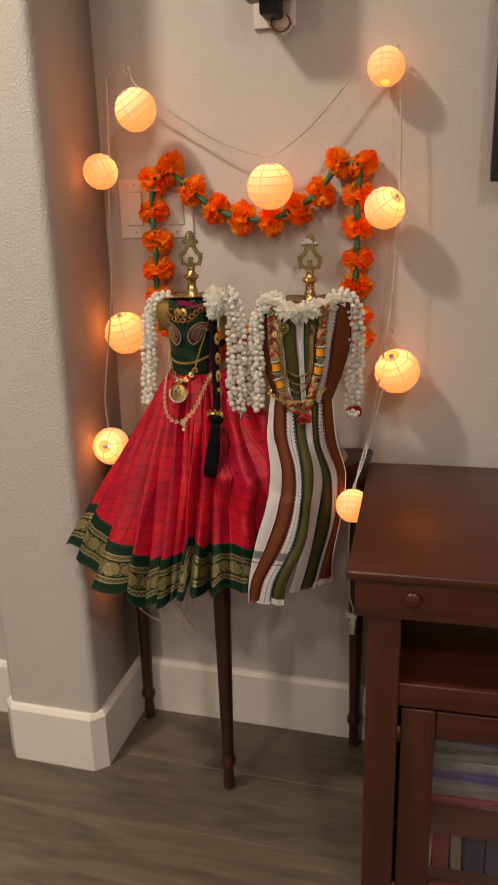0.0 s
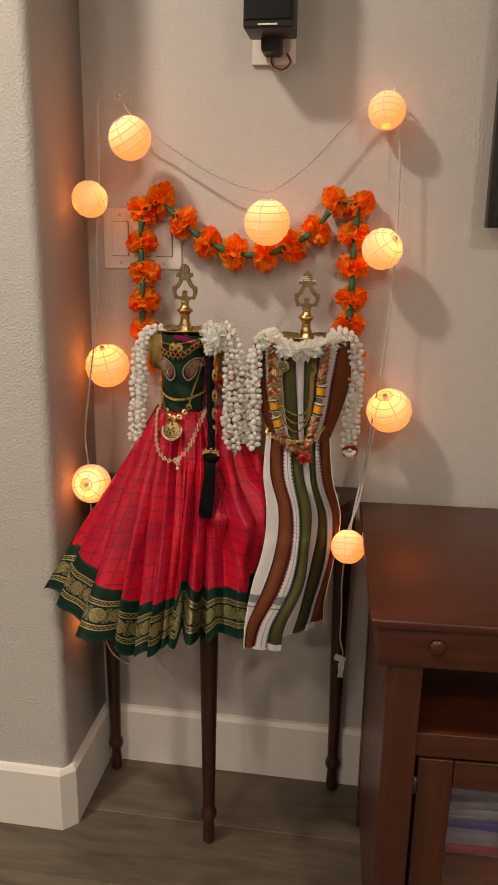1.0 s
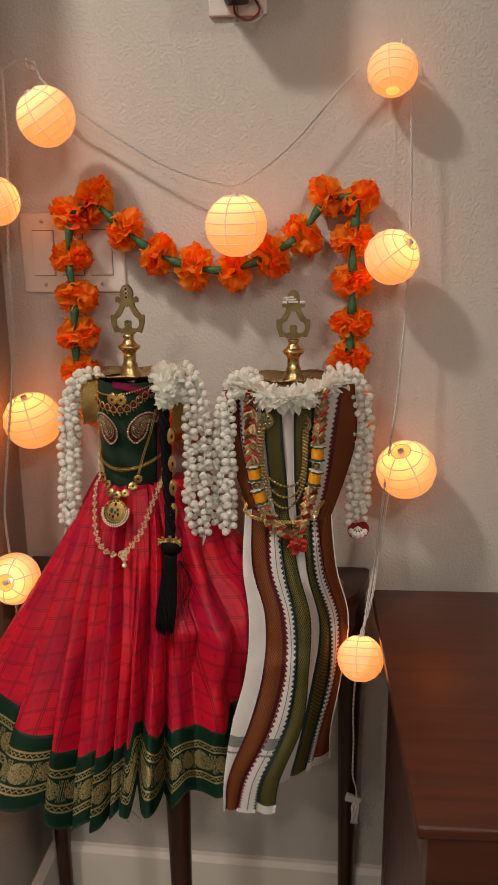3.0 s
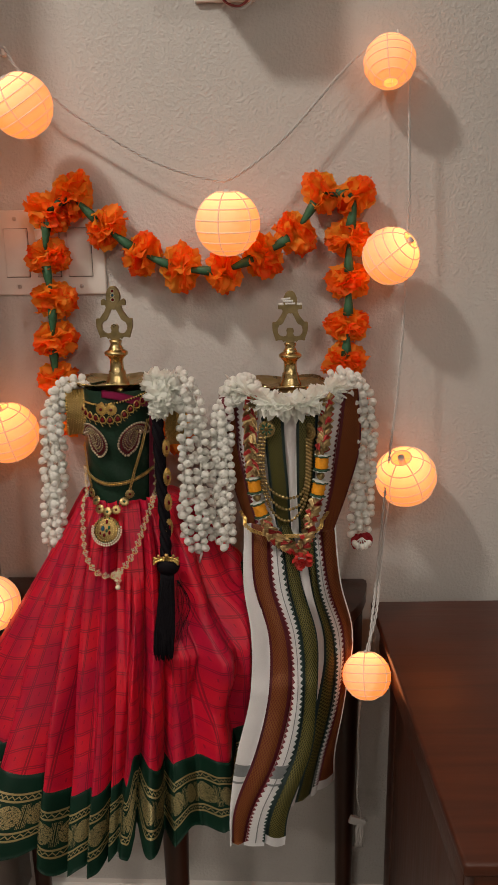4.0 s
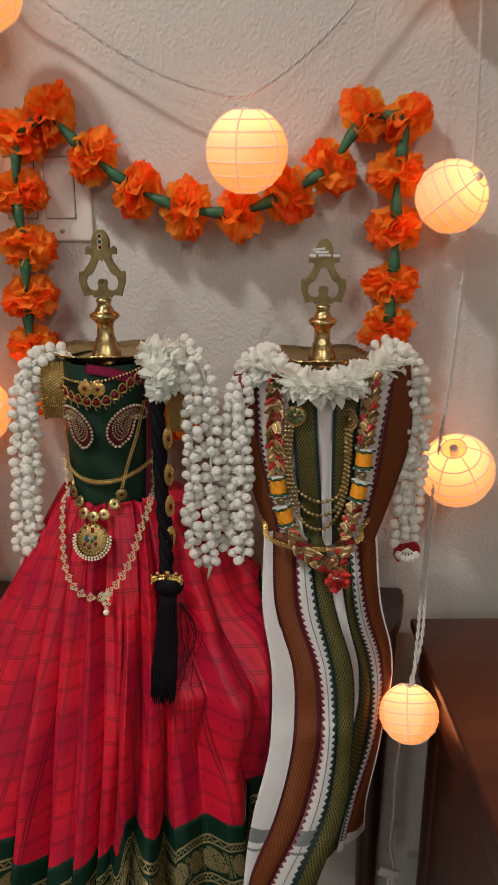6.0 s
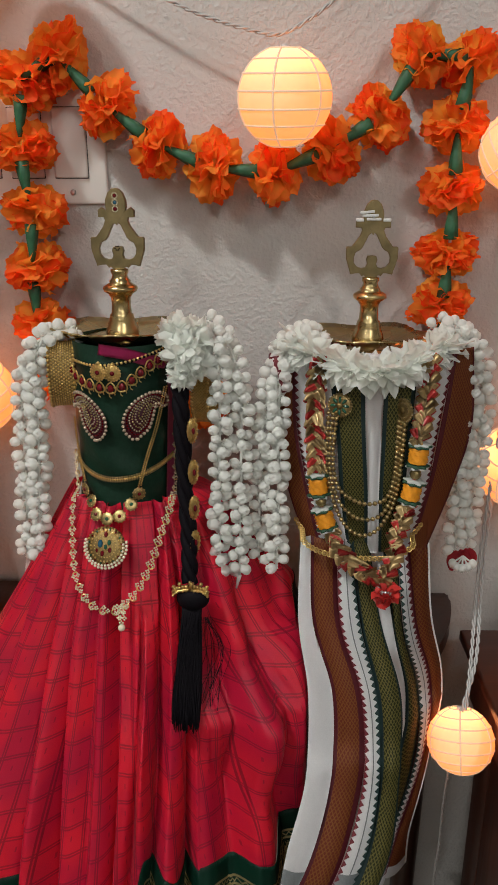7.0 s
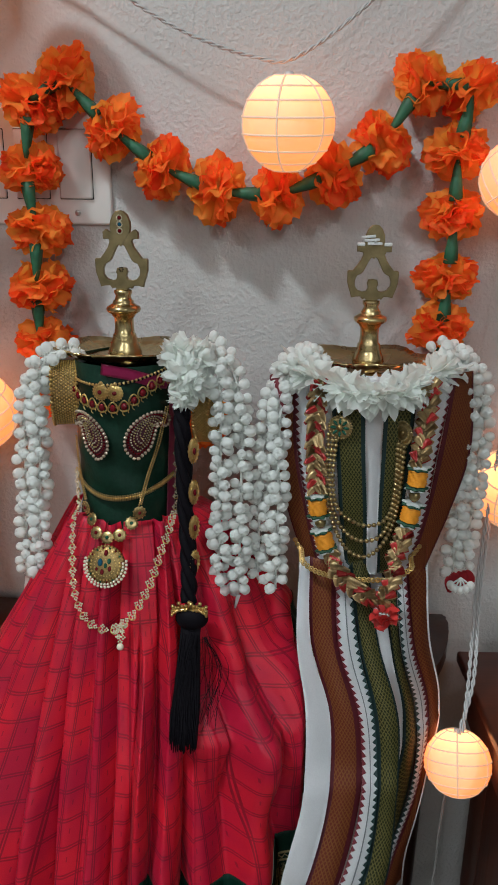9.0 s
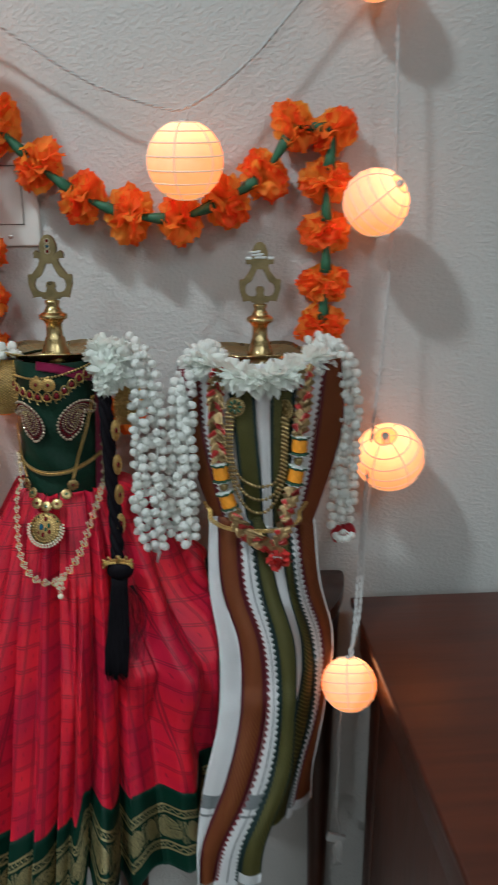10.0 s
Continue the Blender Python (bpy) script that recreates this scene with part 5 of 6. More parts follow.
def on(front, points, lift, n=60):
    """A curve in x and z laid on a front surface."""
    return [Vector((p.x, front(p.x, p.z) - lift, p.z)) for p in smooth_path([(x, 0, z) for x, z in points], n)]


def facing(p, front, size=1.0, roll=0.0, t=None):
    """A pose that lies on the front at p: x across, z outwards."""
    e = 0.004
    slope_x = (front(p.x + e, p.z) - front(p.x - e, p.z)) / (2 * e)
    slope_z = (front(p.x, p.z + e) - front(p.x, p.z - e)) / (2 * e)
    slope_x, slope_z = min(max(slope_x, -1.2), 1.2), min(max(slope_z, -0.6), 0.6)
    out = Vector((slope_x, -1, slope_z)).normalized()
    up = t.normalized() if t is not None else Vector((math.sin(roll), 0, math.cos(roll)))
    side = up.cross(out).normalized()
    up = out.cross(side)
    m = Matrix((side, up, out)).transposed().to_4x4()
    return Matrix.Translation(p) @ m @ Matrix.Diagonal((size, size, size, 1))


def ring_of(bm, r, bead, count, z=0.0, sub=1, a0=0.0, a1=math.tau, squash=1.0):
    for k in range(count):
        a = a0 + (a1 - a0) * k / (count if a1 - a0 > 6.2 else max(count - 1, 1))
        ball((r * math.cos(a), r * squash * math.sin(a), z), bead, bm, sub)
    return bm


def disc(r, h, n=24, dome=0.3):
    return lathe([(r, 0), (r, h * 0.6), (r * 0.9, h), (r * 0.5, h * (1 + dome)), (r * 0.05, h * (1 + 1.4 * dome))], n)


def flower_disc(mats, r, beads_n=14):
    """(gold plate, ring of beads, centre stone) as three meshes."""
    plate = mesh_of("plate", disc(r, r * 0.18), mats[0])
    rim_beads = bmesh.new()
    ring_of(rim_beads, r, r * 0.13, beads_n, r * 0.1)
    ring_of(rim_beads, r * 0.66, r * 0.10, beads_n - 4, r * 0.22)
    rim_mesh = mesh_of("beaded_rim", rim_beads, mats[1])
    stone = mesh_of("stone", ball((0, 0, r * 0.26), r * 0.3, sub=2, squash=(1, 1, 0.7)), mats[2])
    return plate, rim_mesh, stone


def place_disc(meshes, m, parent):
    body = piece("plate", meshes[0], m, parent)
    for name, mesh in zip(("beaded_rim", "stone"), meshes[1:]):
        piece(name, mesh, m, body)


# short chain of black and gold beads
choker = thing("bead_choker", (-0.19, 1.49, 1.062), "thin strand of black and gold beads at the dress neckline", "necklace")
line = on(front_a, [(-0.231, 1.0612), (-0.2106, 1.0600), (-0.1903, 1.0618), (-0.1725, 1.0655), (-0.1523, 1.0715)], 0.003)
part("gold_beads", beads(line, 0.0014, 0.0036, 2), GOLD, choker)
part("black_beads", beads([p + Vector((0.0018, 0, 0.0002)) for p in line], 0.0012, 0.0036, 1), HAIR, choker)

earrings = thing("earring_pair", (-0.198, 1.486, 1.056), "pair of round gold stud earrings pinned to the bodice", "earrings")
stud = flower_disc((GOLD, GOLD, RUBY), 0.0070, 18)
for x, z in ((-0.2047, 1.0545), (-0.1921, 1.0543)):
    p = Vector((x, front_a(x, z) - 0.0035, z))
    place_disc(stud, facing(p, front_a), earrings)
    part("stud_top", ball((x + 0.0005, p.y, z + 0.0075), 0.0022, sub=1), GOLD, earrings)

# ruby teardrop necklace
ruby_set = thing("ruby_necklace", (-0.19, 1.488, 1.045), "gold necklace of ruby teardrops across the bodice", "necklace")
line = on(front_a, [(-0.2373, 1.0538), (-0.2263, 1.0468), (-0.2112, 1.0428), (-0.1973, 1.0411), (-0.1832, 1.0436), (-0.1676, 1.0556), (-0.1497, 1.0674)], 0.0025, 120)
bm = bmesh.new()
tube([Vector((0.0042 * math.sin(a) * (1 - 0.35 * math.cos(a)), 0.0048 * math.cos(a), 0.0008)) for a in (math.tau * k / 20 for k in range(20))], 0.0007, 5, bm, True)
tube([Vector((0.0026 * math.cos(a) + 0.001, 0.0026 * math.sin(a) - 0.0062, 0.0008)) for a in (math.tau * k / 14 for k in range(11))], 0.0005, 5, bm)
drop_frame = mesh_of("frame", bm, GOLD)
drop_stone = mesh_of("ruby", ball((0, -0.0005, 0.0012), 0.0031, sub=2, squash=(0.9, 1.1, 0.6)), RUBY)
for p, t in even(line, 0.0098):
    m = facing(p, front_a)
    body = piece("link", drop_frame, m, ruby_set)
    piece("ruby", drop_stone, m, body)
part("chain", beads(line, 0.0009, 0.0022), GOLD, ruby_set)


STONE = material("champagne_stones", (0.46, 0.36, 0.26), 0.2, 0.45, grain=0.3, grain_scale=700)
MOTIF = material("dark_maroon_embroidery", (0.07, 0.006, 0.014), 0.6, grain=0.3, grain_scale=600, bump=0.4, bump_scale=900)


def paisley(name, cx, cz, flip):
    """A beaded mango motif with a curled tip, sewn on the bodice."""
    spine = smooth_path([(0.0030, 0, -0.0168), (0.0026, 0, -0.0090), (0.0004, 0, 0.0010), (-0.0050, 0, 0.0112), (-0.0125, 0, 0.0178), (-0.0192, 0, 0.0150), (-0.0206, 0, 0.0088)], 19)
    widths = smooth_path([(0.0020, 0, 0), (0.0096, 0, 0), (0.0116, 0, 0), (0.0094, 0, 0), (0.0060, 0, 0), (0.0042, 0, 0), (0.0014, 0, 0)], 19)

    def ring_at(k):
        left, right = [], []
        for i in range(19):
            t = (spine[min(i + 1, 18)] - spine[max(i - 1, 0)]).normalized()
            along = spine[9].lerp(spine[i], 0.25 + 0.75 * k)
            for side, row in ((1, left), (-1, right)):
                q = along + Vector((-t.z, 0, t.x)) * side * widths[i].x * k
                row.append((cx + flip * q.x, cz + q.z))
        return left + right[::-1]

    outline = ring_at(1.0)
    count = len(outline)
    bm = bmesh.new()
    ring = [bm.verts.new((x, front_a(x, z) - 0.0020, z)) for x, z in outline]
    low = [bm.verts.new((x, front_a(x, z) + 0.0005, z)) for x, z in outline]
    for i in range(count):
        j = (i + 1) % count
        bm.faces.new((ring[i], low[i], low[j], ring[j]))
    for i in range(count // 2 - 1):
        bm.faces.new((ring[i], ring[i + 1], ring[count - 2 - i], ring[count - 1 - i]))
    bmesh.ops.recalc_face_normals(bm, faces=bm.faces[:])
    body = part(name, bm, MOTIF, bodice, "maroon embroidered mango motif edged with stones")
    closed = [Vector((x, front_a(x, z) - 0.0032, z)) for x, z in outline + outline[:1]]
    part("stone_edge", beads(closed, 0.0016, 0.0037, 2), STONE, body)
    for k, tone in ((0.80, RUBY), (0.66, STONE), (0.50, OLD_GOLD), (0.34, STONE), (0.16, OLD_GOLD)):
        loop = ring_at(k)
        inner = [Vector((x, front_a(x, z) - 0.003, z)) for x, z in loop + loop[:1]]
        part("bead_line", beads(inner, 0.00095, 0.0025), tone, body)


paisley("mango_motif", -0.2135, 1.0095, 1)
paisley("mango_motif", -0.1730, 1.0115, -1)

belt = thing("gold_hip_chain", (-0.19, 1.488, 0.96), "flat beaded gold hip chain round the bodice", "necklace")
for k, r in ((-0.0019, 0.0011), (0.0, 0.0014), (0.0019, 0.0011)):
    line = on(front_a, [(-0.2365, 0.9693 + k), (-0.2214, 0.9612 + k), (-0.2030, 0.9572 + k), (-0.1790, 0.9592 + k), (-0.1603, 0.9655 + k), (-0.1475, 0.9723 + k)], 0.0022)
    part("bead_line", beads(line, r, 0.0022), OLD_GOLD if k else GOLD, belt)

# gold chain with flower links and a round peacock-style pendant
pendant_chain = thing("pendant_necklace", (-0.2, 1.485, 0.93), "double gold bead chain with stone flowers and round pearl pendant", "necklace")
for pts in ([(-0.2365, 1.005), (-0.2358, 0.9935), (-0.2320, 0.9716), (-0.2268, 0.9493)], [(-0.1514, 1.0372), (-0.1588, 1.0040), (-0.1674, 0.9765), (-0.1747, 0.9500)]):
    for dx in (-0.0009, 0.0009):
        part("chain", beads(on(front_a, [(x + dx, z) for x, z in pts], 0.0035), 0.0010, 0.0019), GOLD, pendant_chain)
link_red, link_green = flower_disc((OLD_GOLD, GOLD, RUBY), 0.0057, 11), flower_disc((OLD_GOLD, GOLD, EMERALD), 0.0057, 11)
for k, (x, z) in enumerate([(-0.2253, 0.9439), (-0.2192, 0.9345), (-0.2120, 0.9275), (-0.2015, 0.9250), (-0.1905, 0.9275), (-0.1817, 0.9352), (-0.1747, 0.9450)]):
    place_disc((link_red, link_green)[k % 2], facing(Vector((x, front_a(x, z) - 0.0065, z)), front_a), pendant_chain)
DARK_GILT = material("dark_gilt", (0.25, 0.17, 0.065), 0.45, 1.0, grain=0.4, grain_scale=500, bump=0.5, bump_scale=900)
px, pz = -0.2003, 0.9050
pm = facing(Vector((px, front_a(px, pz) - 0.010, pz)), front_a)
pendant = piece("pendant", mesh_of("pendant", disc(0.0172, 0.003, 40, 0.25), DARK_GILT), pm, pendant_chain)
bm = bmesh.new()
for r, b, n in ((0.0168, 0.0012, 34), (0.0132, 0.0011, 28), (0.0096, 0.0008, 24), (0.0050, 0.0008, 12)):
    ring_of(bm, r, b, n, 0.0032)
piece("beaded_rim", mesh_of("beaded_rim", bm, GOLD), pm, pendant)
bm = bmesh.new()
ring_of(bm, 0.0190, 0.0014, 22, 0.0025, 2, math.pi * 0.92, math.pi * 2.08)
ring_of(bm, 0.0166, 0.0012, 20, 0.0042, 2, math.pi * 0.95, math.pi * 2.05)
piece("pearl_fringe", mesh_of("pearl_fringe", bm, PEARL), pm, pendant)["label"] = "fringe of small pearls"
for gx, gy, gr, tone in ((0, 0.0105, 0.0023, RUBY), (-0.0045, 0.002, 0.0030, SAPPHIRE), (0.0035, 0.0035, 0.0022, EMERALD), (0.0045, -0.003, 0.0021, RUBY), (-0.002, -0.0062, 0.0022, RUBY), (0.0005, -0.0005, 0.002, EMERALD),
                         (-0.0072, -0.004, 0.0015, RUBY)):
    piece("gem", mesh_of("gem", ball((gx, gy, 0.0042), gr, sub=2, squash=(0.8, 1.2, 0.6)), tone), pm, pendant)

for k in range(16):
    a = math.tau * (k + 0.5) / 16
    piece("gem", mesh_of("gem", ball((0.0150 * math.cos(a), 0.0150 * math.sin(a), 0.0034), 0.0011, sub=1), (RUBY, EMERALD)[k % 2]), pm, pendant)

# long crystal necklace
crystal = thing("crystal_necklace", (-0.19, 1.47, 0.9), "long necklace of clear stone flowers on gold with pearl drop", "necklace")
long_line = on(front_a, [(-0.1465, 1.0450), (-0.1460, 0.9972), (-0.1465, 0.9658), (-0.1479, 0.9348), (-0.1551, 0.9114), (-0.1640, 0.8844), (-0.1786, 0.8620), (-0.1930, 0.8520), (-0.2148, 0.8570), (-0.2296, 0.8786),
                         (-0.2364, 0.9199), (-0.2369, 0.9514), (-0.2360, 0.9800)], 0.0045, 200)
bm = bmesh.new()
for a in range(3):
    c = (0.0024 * math.cos(a * 2.094 + 0.5), 0.0024 * math.sin(a * 2.094 + 0.5))
    for b in range(4):
        ball((c[0] + 0.0012 * math.cos(b * 1.571), c[1] + 0.0012 * math.sin(b * 1.571), 0.0012), 0.00085, bm, 1)
stone_link = mesh_of("stone_flower", bm, CRYSTAL, smooth=False)
bm = bmesh.new()
tube([Vector((0.0026 * math.cos(a * 0.55) - 0.001, 0.0026 * math.sin(a * 0.55) + 0.0018, 0)) for a in range(10)], 0.0006, 5, bm)
gold_link = mesh_of("gold_loop", bm, GOLD)
for p, t in even(long_line, 0.0104):
    if p.z > 0.999 and p.x > -0.2:
        continue
    m = facing(p, front_a, 1.12, t=t)
    body = piece("gold_loop", gold_link, m, crystal)
    piece("stone_flower", stone_link, m, body)
part("chain", beads([p for p in long_line if p.z > 0.985], 0.0011, 0.0022), OLD_GOLD, crystal)
for x, z in ((-0.1860, 0.8500), (-0.1870, 0.8550), (-0.1835, 0.8550), (-0.1850, 0.8460)):
    piece("stone_flower", stone_link, facing(Vector((x, front_a(x, z) - 0.006, z)), front_a, 1.15), crystal)
part("pearl_drop", ball((-0.1850, front_a(-0.185, 0.839) - 0.006, 0.8395), 0.0032, sub=3), PEARL, crystal, "single cream pearl drop")


def arm_cuff(cx, cy, cz, r, w, lean):
    c = thing("arm_cuff", (cx, cy, cz), "wide gold mesh bangle on the dress shoulder", "bangle", "dress bangles")
    m = pose(cx, cy, cz, 0, 90, lean)
    body = bmesh.new()
    rings = [[body.verts.new(((r + 0.0006 * math.sin(18 * j)) * math.cos(math.tau * i / 60), (r * 0.72) * math.sin(math.tau * i / 60), -w / 2 + w * j / 8)) for i in range(60)] for j in range(9)]
    for a, b in zip(rings, rings[1:]):
        for i in range(60):
            body.faces.new((a[i], a[(i + 1) % 60], b[(i + 1) % 60], b[i]))
    bmesh.ops.solidify(body, geom=body.faces[:], thickness=0.001)
    body.transform(m)
    part("band", body, OLD_GOLD, c)
    studs = bmesh.new()
    for j in range(9):
        for i in range(58):
            a = math.tau * (i + 0.5 * (j % 2)) / 58
            ball(m @ Vector((r * 1.01 * math.cos(a), r * 0.735 * math.sin(a), -w * 0.36 + w * 0.72 * j / 8)), 0.00105, studs, 1)
    part("mesh_studs", studs, GOLD, c)
    for s in (-1, 1):
        edge = bmesh.new()
        for i in range(44):
            a = math.tau * i / 44
            ball(m @ Vector((r * 1.03 * math.cos(a), r * 0.75 * math.sin(a), s * w * 0.47)), 0.0019, edge, 1)
        part("beaded_edge", edge, GOLD, c)


arm_cuff(-0.2470, 1.528, 1.0435, 0.0285, 0.023, 12)
arm_cuff(-0.1180, 1.530, 1.0260, 0.0250, 0.015, -14)

# black hair plait with gold ornaments
plait = thing("hair_plait", (-0.131, 1.485, 0.95), "black yarn plait with gold ornaments and long tassel", "plait")
spine = smooth_path([(-0.137, 1.50, 1.058), (-0.135, 1.487, 1.03), (-0.133, 1.484, 0.966), (-0.130, 1.478, 0.91), (-0.1285, 1.468, 0.868)], 70)
bm = bmesh.new()
for phase in (0, 2.094, 4.189):
    tube([p + Vector((0.0036 * math.cos(phase + k * 0.30), 0.0028 * math.sin(phase + k * 0.30), 0)) for k, p in enumerate(spine)], 0.0042, 8, bm)
part("braid", bm, HAIR, plait)
side_orn = flower_disc((GOLD, GOLD, RUBY), 0.0088, 16)
for z in (1.0083, 0.9708, 0.9375, 0.9044):
    p = Vector((-0.1245, 1.476, z))
    m = Matrix.Translation(p) @ pose(0, 0, 0, 90, 0, 38) @ Matrix.Diagonal((0.58, 1.22, 1.0, 1))
    place_disc(side_orn, m, plait)
cap = bmesh.new()
for k in range(15):
    a = math.pi * k / 14
    x = -0.1262 + 0.0150 * math.cos(a)
    z = 0.8675 + 0.0052 * math.sin(a) + (0.0035 if k % 3 == 1 else 0)
    ball((x, 1.452, z), 0.0021, cap, 1)
    ball((x, 1.450, z - 0.003), 0.0016, cap, 1)
tube([Vector((-0.1262 + 0.0150 * math.cos(math.pi * k / 20), 1.451, 0.8650 + 0.005 * math.sin(math.pi * k / 20))) for k in range(21)], 0.0016, 6, cap)
tube([Vector((-0.127, 1.450, 0.8705)), Vector((-0.1235, 1.448, 0.8785))], 0.0016, 6, cap)
part("cap", cap, GOLD, plait, "gold filigree cap")
part("knot", ball((-0.1245, 1.456, 0.8595), 0.0140, sub=3, squash=(1.05, 0.7, 0.85)), HAIR, plait)
rnd = random.Random(5)
bm = bmesh.new()
for k in range(400):
    x0, x1 = -0.1255 + rnd.uniform(-0.008, 0.009), -0.1265 + rnd.uniform(-0.012, 0.011)
    z1 = 0.762 + rnd.uniform(-0.006, 0.020)
    pts = [(x0, 1.452, 0.853), ((x0 + x1) / 2, 0, 0.825), (x1, 0, 0.792), (x1 + rnd.uniform(-0.001, 0.001), 0, z1)]
    pts = [(x, (front_a(x, z) - 0.003 - rnd.uniform(0, 0.005)) if i else y, z) for i, (x, y, z) in enumerate(pts)]
    tube(smooth_path(pts, 9), 0.0005, 4, bm)
part("tassel", bm, HAIR, plait, "long fringe of black threads")
bm = bmesh.new()
for k in range(14):
    x0 = -0.115 + rnd.uniform(0, 0.006)
    tube(smooth_path([(x0, front_a(x0, 0.83) - 0.004, 0.842), (x0 + rnd.uniform(0.0, 0.02), front_a(x0 + 0.008, 0.81) - 0.004, 0.812), (x0 + rnd.uniform(-0.012, 0.016), front_a(x0, 0.775) - 0.004, 0.775 + rnd.uniform(-0.02, 0.02))], 10), 0.00025, 3, bm)
part("stray_threads", bm, HAIR, plait)

# ---- jasmine strands and white flowers ----
def thin_cloth(name, colour):
    """Sheer fabric that lets half of the light through."""
    mat = material(name, colour, 0.7, grain=0.04, grain_scale=200, spec=0.2)
    nt = mat.node_tree
    bsdf = nt.nodes["Principled BSDF"]
    thin = nt.nodes.new("ShaderNodeBsdfTranslucent")
    thin.inputs["Color"].default_value = (*colour, 1)
    mix = nt.nodes.new("ShaderNodeMixShader")
    mix.inputs[0].default_value = 0.58
    nt.links.new(bsdf.outputs[0], mix.inputs[1])
    nt.links.new(thin.outputs[0], mix.inputs[2])
    nt.links.new(mix.outputs[0], nt.nodes["Material Output"].inputs["Surface"])
    return mat


WHITE_BUD = thin_cloth("white_bud_cloth", (0.92, 0.93, 0.90))
WHITE_PETAL = thin_cloth("white_petal_cloth", (0.91, 0.93, 0.89))


def bud():
    """A closed jasmine bud: four sheer petals with seams between them, meeting at an open tip, on a pale calyx."""
    def seams(r, z, a):
        off = abs((a * 4 / math.tau + 55 * z) % 1 - 0.5)
        return r * (1 - (0.20 + 30 * max(z, 0)) * math.exp(-(off / 0.10) ** 2)), z
    bm = lathe([(0.0007, -0.0062), (0.0014, -0.0050), (0.0032, -0.0043), (0.0046, -0.0024), (0.0051, 0.0002), (0.0047, 0.0025), (0.0034, 0.0042), (0.0022, 0.0050), (0.0010, 0.0036)], 28, wave=seams)
    for k in range(5):
        a = math.tau * k / 5
        tip = Vector((0.0044 * math.cos(a), 0.0044 * math.sin(a), -0.0044))
        tube([Vector((0.0012 * math.cos(a), 0.0012 * math.sin(a), -0.0056)), tip], lambda t: 0.0010 - 0.0006 * t, 4, bm)
    tube([Vector((0, 0, -0.0060)), Vector((0.0004, 0.0003, -0.0085))], 0.0006, 5, bm)
    return mesh_of("bud", bm, WHITE_BUD)


bud_mesh = bud()


def jasmine(paths, label, seed, tip=True):
    rnd = random.Random(seed)
    strand = thing("jasmine_strand", paths[0][0], label, "flower strand", "jasmine strands on the costumes")
    for pts in paths:
        line = smooth_path(pts, 80)
        part("thread", tube(line, 0.0012, 5), WHITE_BUD, strand)
        for k, (p, t) in enumerate(even(line, 0.0036)):
            a = k * 2.25 + rnd.uniform(-0.4, 0.4)
            side = t.cross(Vector((0.2, 1, 0.1))).normalized()
            out = side * math.cos(a) + side.cross(t) * math.sin(a)
            size = rnd.uniform(0.84, 1.10)
            q = p + out * rnd.uniform(0.0058, 0.0078) + t * rnd.uniform(-0.002, 0.002)
            aim = (out + t * rnd.uniform(-0.5, 0.5)).to_track_quat("Z", "Y").to_matrix().to_4x4()
            piece("bud", bud_mesh, Matrix.Translation(q) @ aim @ Matrix.Diagonal((size, size, size, 1)), strand)
        if tip:
            end = line[-1]
            part("stem_tip", tube([end, end + Vector((-0.003, -0.002, -0.013))], lambda s: 0.0022 - 0.0012 * s, 6), WHITE_BUD, strand)
    return strand


jasmine([[(-0.235, 1.535, 1.082), (-0.258, 1.520, 1.078), (-0.268, 1.515, 1.05), (-0.270, 1.515, 1.0), (-0.274, 1.512, 0.93), (-0.279, 1.508, 0.862)],
         [(-0.245, 1.545, 1.080), (-0.272, 1.530, 1.068), (-0.286, 1.525, 1.02), (-0.290, 1.525, 0.95), (-0.295, 1.522, 0.858)]], "white artificial jasmine bud strands hanging from the dress shoulder", 1)
jasmine([[(-0.126, 1.515, 1.085), (-0.110, 1.505, 1.080), (-0.103, 1.498, 1.05), (-0.103, 1.495, 0.98), (-0.104, 1.49, 0.862)],
         [(-0.116, 1.530, 1.092), (-0.096, 1.515, 1.075), (-0.085, 1.505, 1.03), (-0.085, 1.50, 0.95), (-0.086, 1.495, 0.862)]], "white artificial jasmine bud strands hanging beside the black plait", 2)
jasmine([[(-0.012, 1.545, 1.080), (-0.035, 1.525, 1.078), (-0.049, 1.512, 1.055), (-0.052, 1.507, 1.0), (-0.051, 1.505, 0.93), (-0.052, 1.502, 0.866)],
         [(-0.022, 1.560, 1.080), (-0.050, 1.535, 1.068), (-0.064, 1.515, 1.02), (-0.068, 1.512, 0.95), (-0.069, 1.510, 0.872)]], "white artificial jasmine bud strands on the wrap's shoulder", 3, False)
red_tip = jasmine([[(0.085, 1.555, 1.082), (0.106, 1.54, 1.082), (0.118, 1.533, 1.055), (0.118, 1.533, 1.0), (0.116, 1.535, 0.93), (0.119, 1.538, 0.872)],
                   [(0.095, 1.57, 1.085), (0.120, 1.555, 1.075), (0.133, 1.548, 1.03), (0.133, 1.546, 0.95), (0.130, 1.545, 0.878)]], "white artificial jasmine bud strands ending in red felt leaves", 4, False)
RED_FELT = material("red_felt", (0.36, 0.012, 0.02), 0.8, grain=0.15, grain_scale=300, bump=0.3, bump_scale=500)
for k, (dx, lean) in enumerate(((-0.004, 10), (0.002, -4), (0.007, -14))):
    leaf = sheet(lambda u, v: Vector(((u - 0.5) * 0.015 * math.sin(math.pi * (0.12 + 0.8 * v)), -0.0015 * math.sin(math.pi * u), -0.022 * v)), 6, 8, thick=0.0008)
    leaf.transform(pose(0.124 + dx, 1.533 + 0.003 * k, 0.874, 0, lean, 0))
    part("red_leaf", leaf, RED_FELT, red_tip, "red felt leaf")
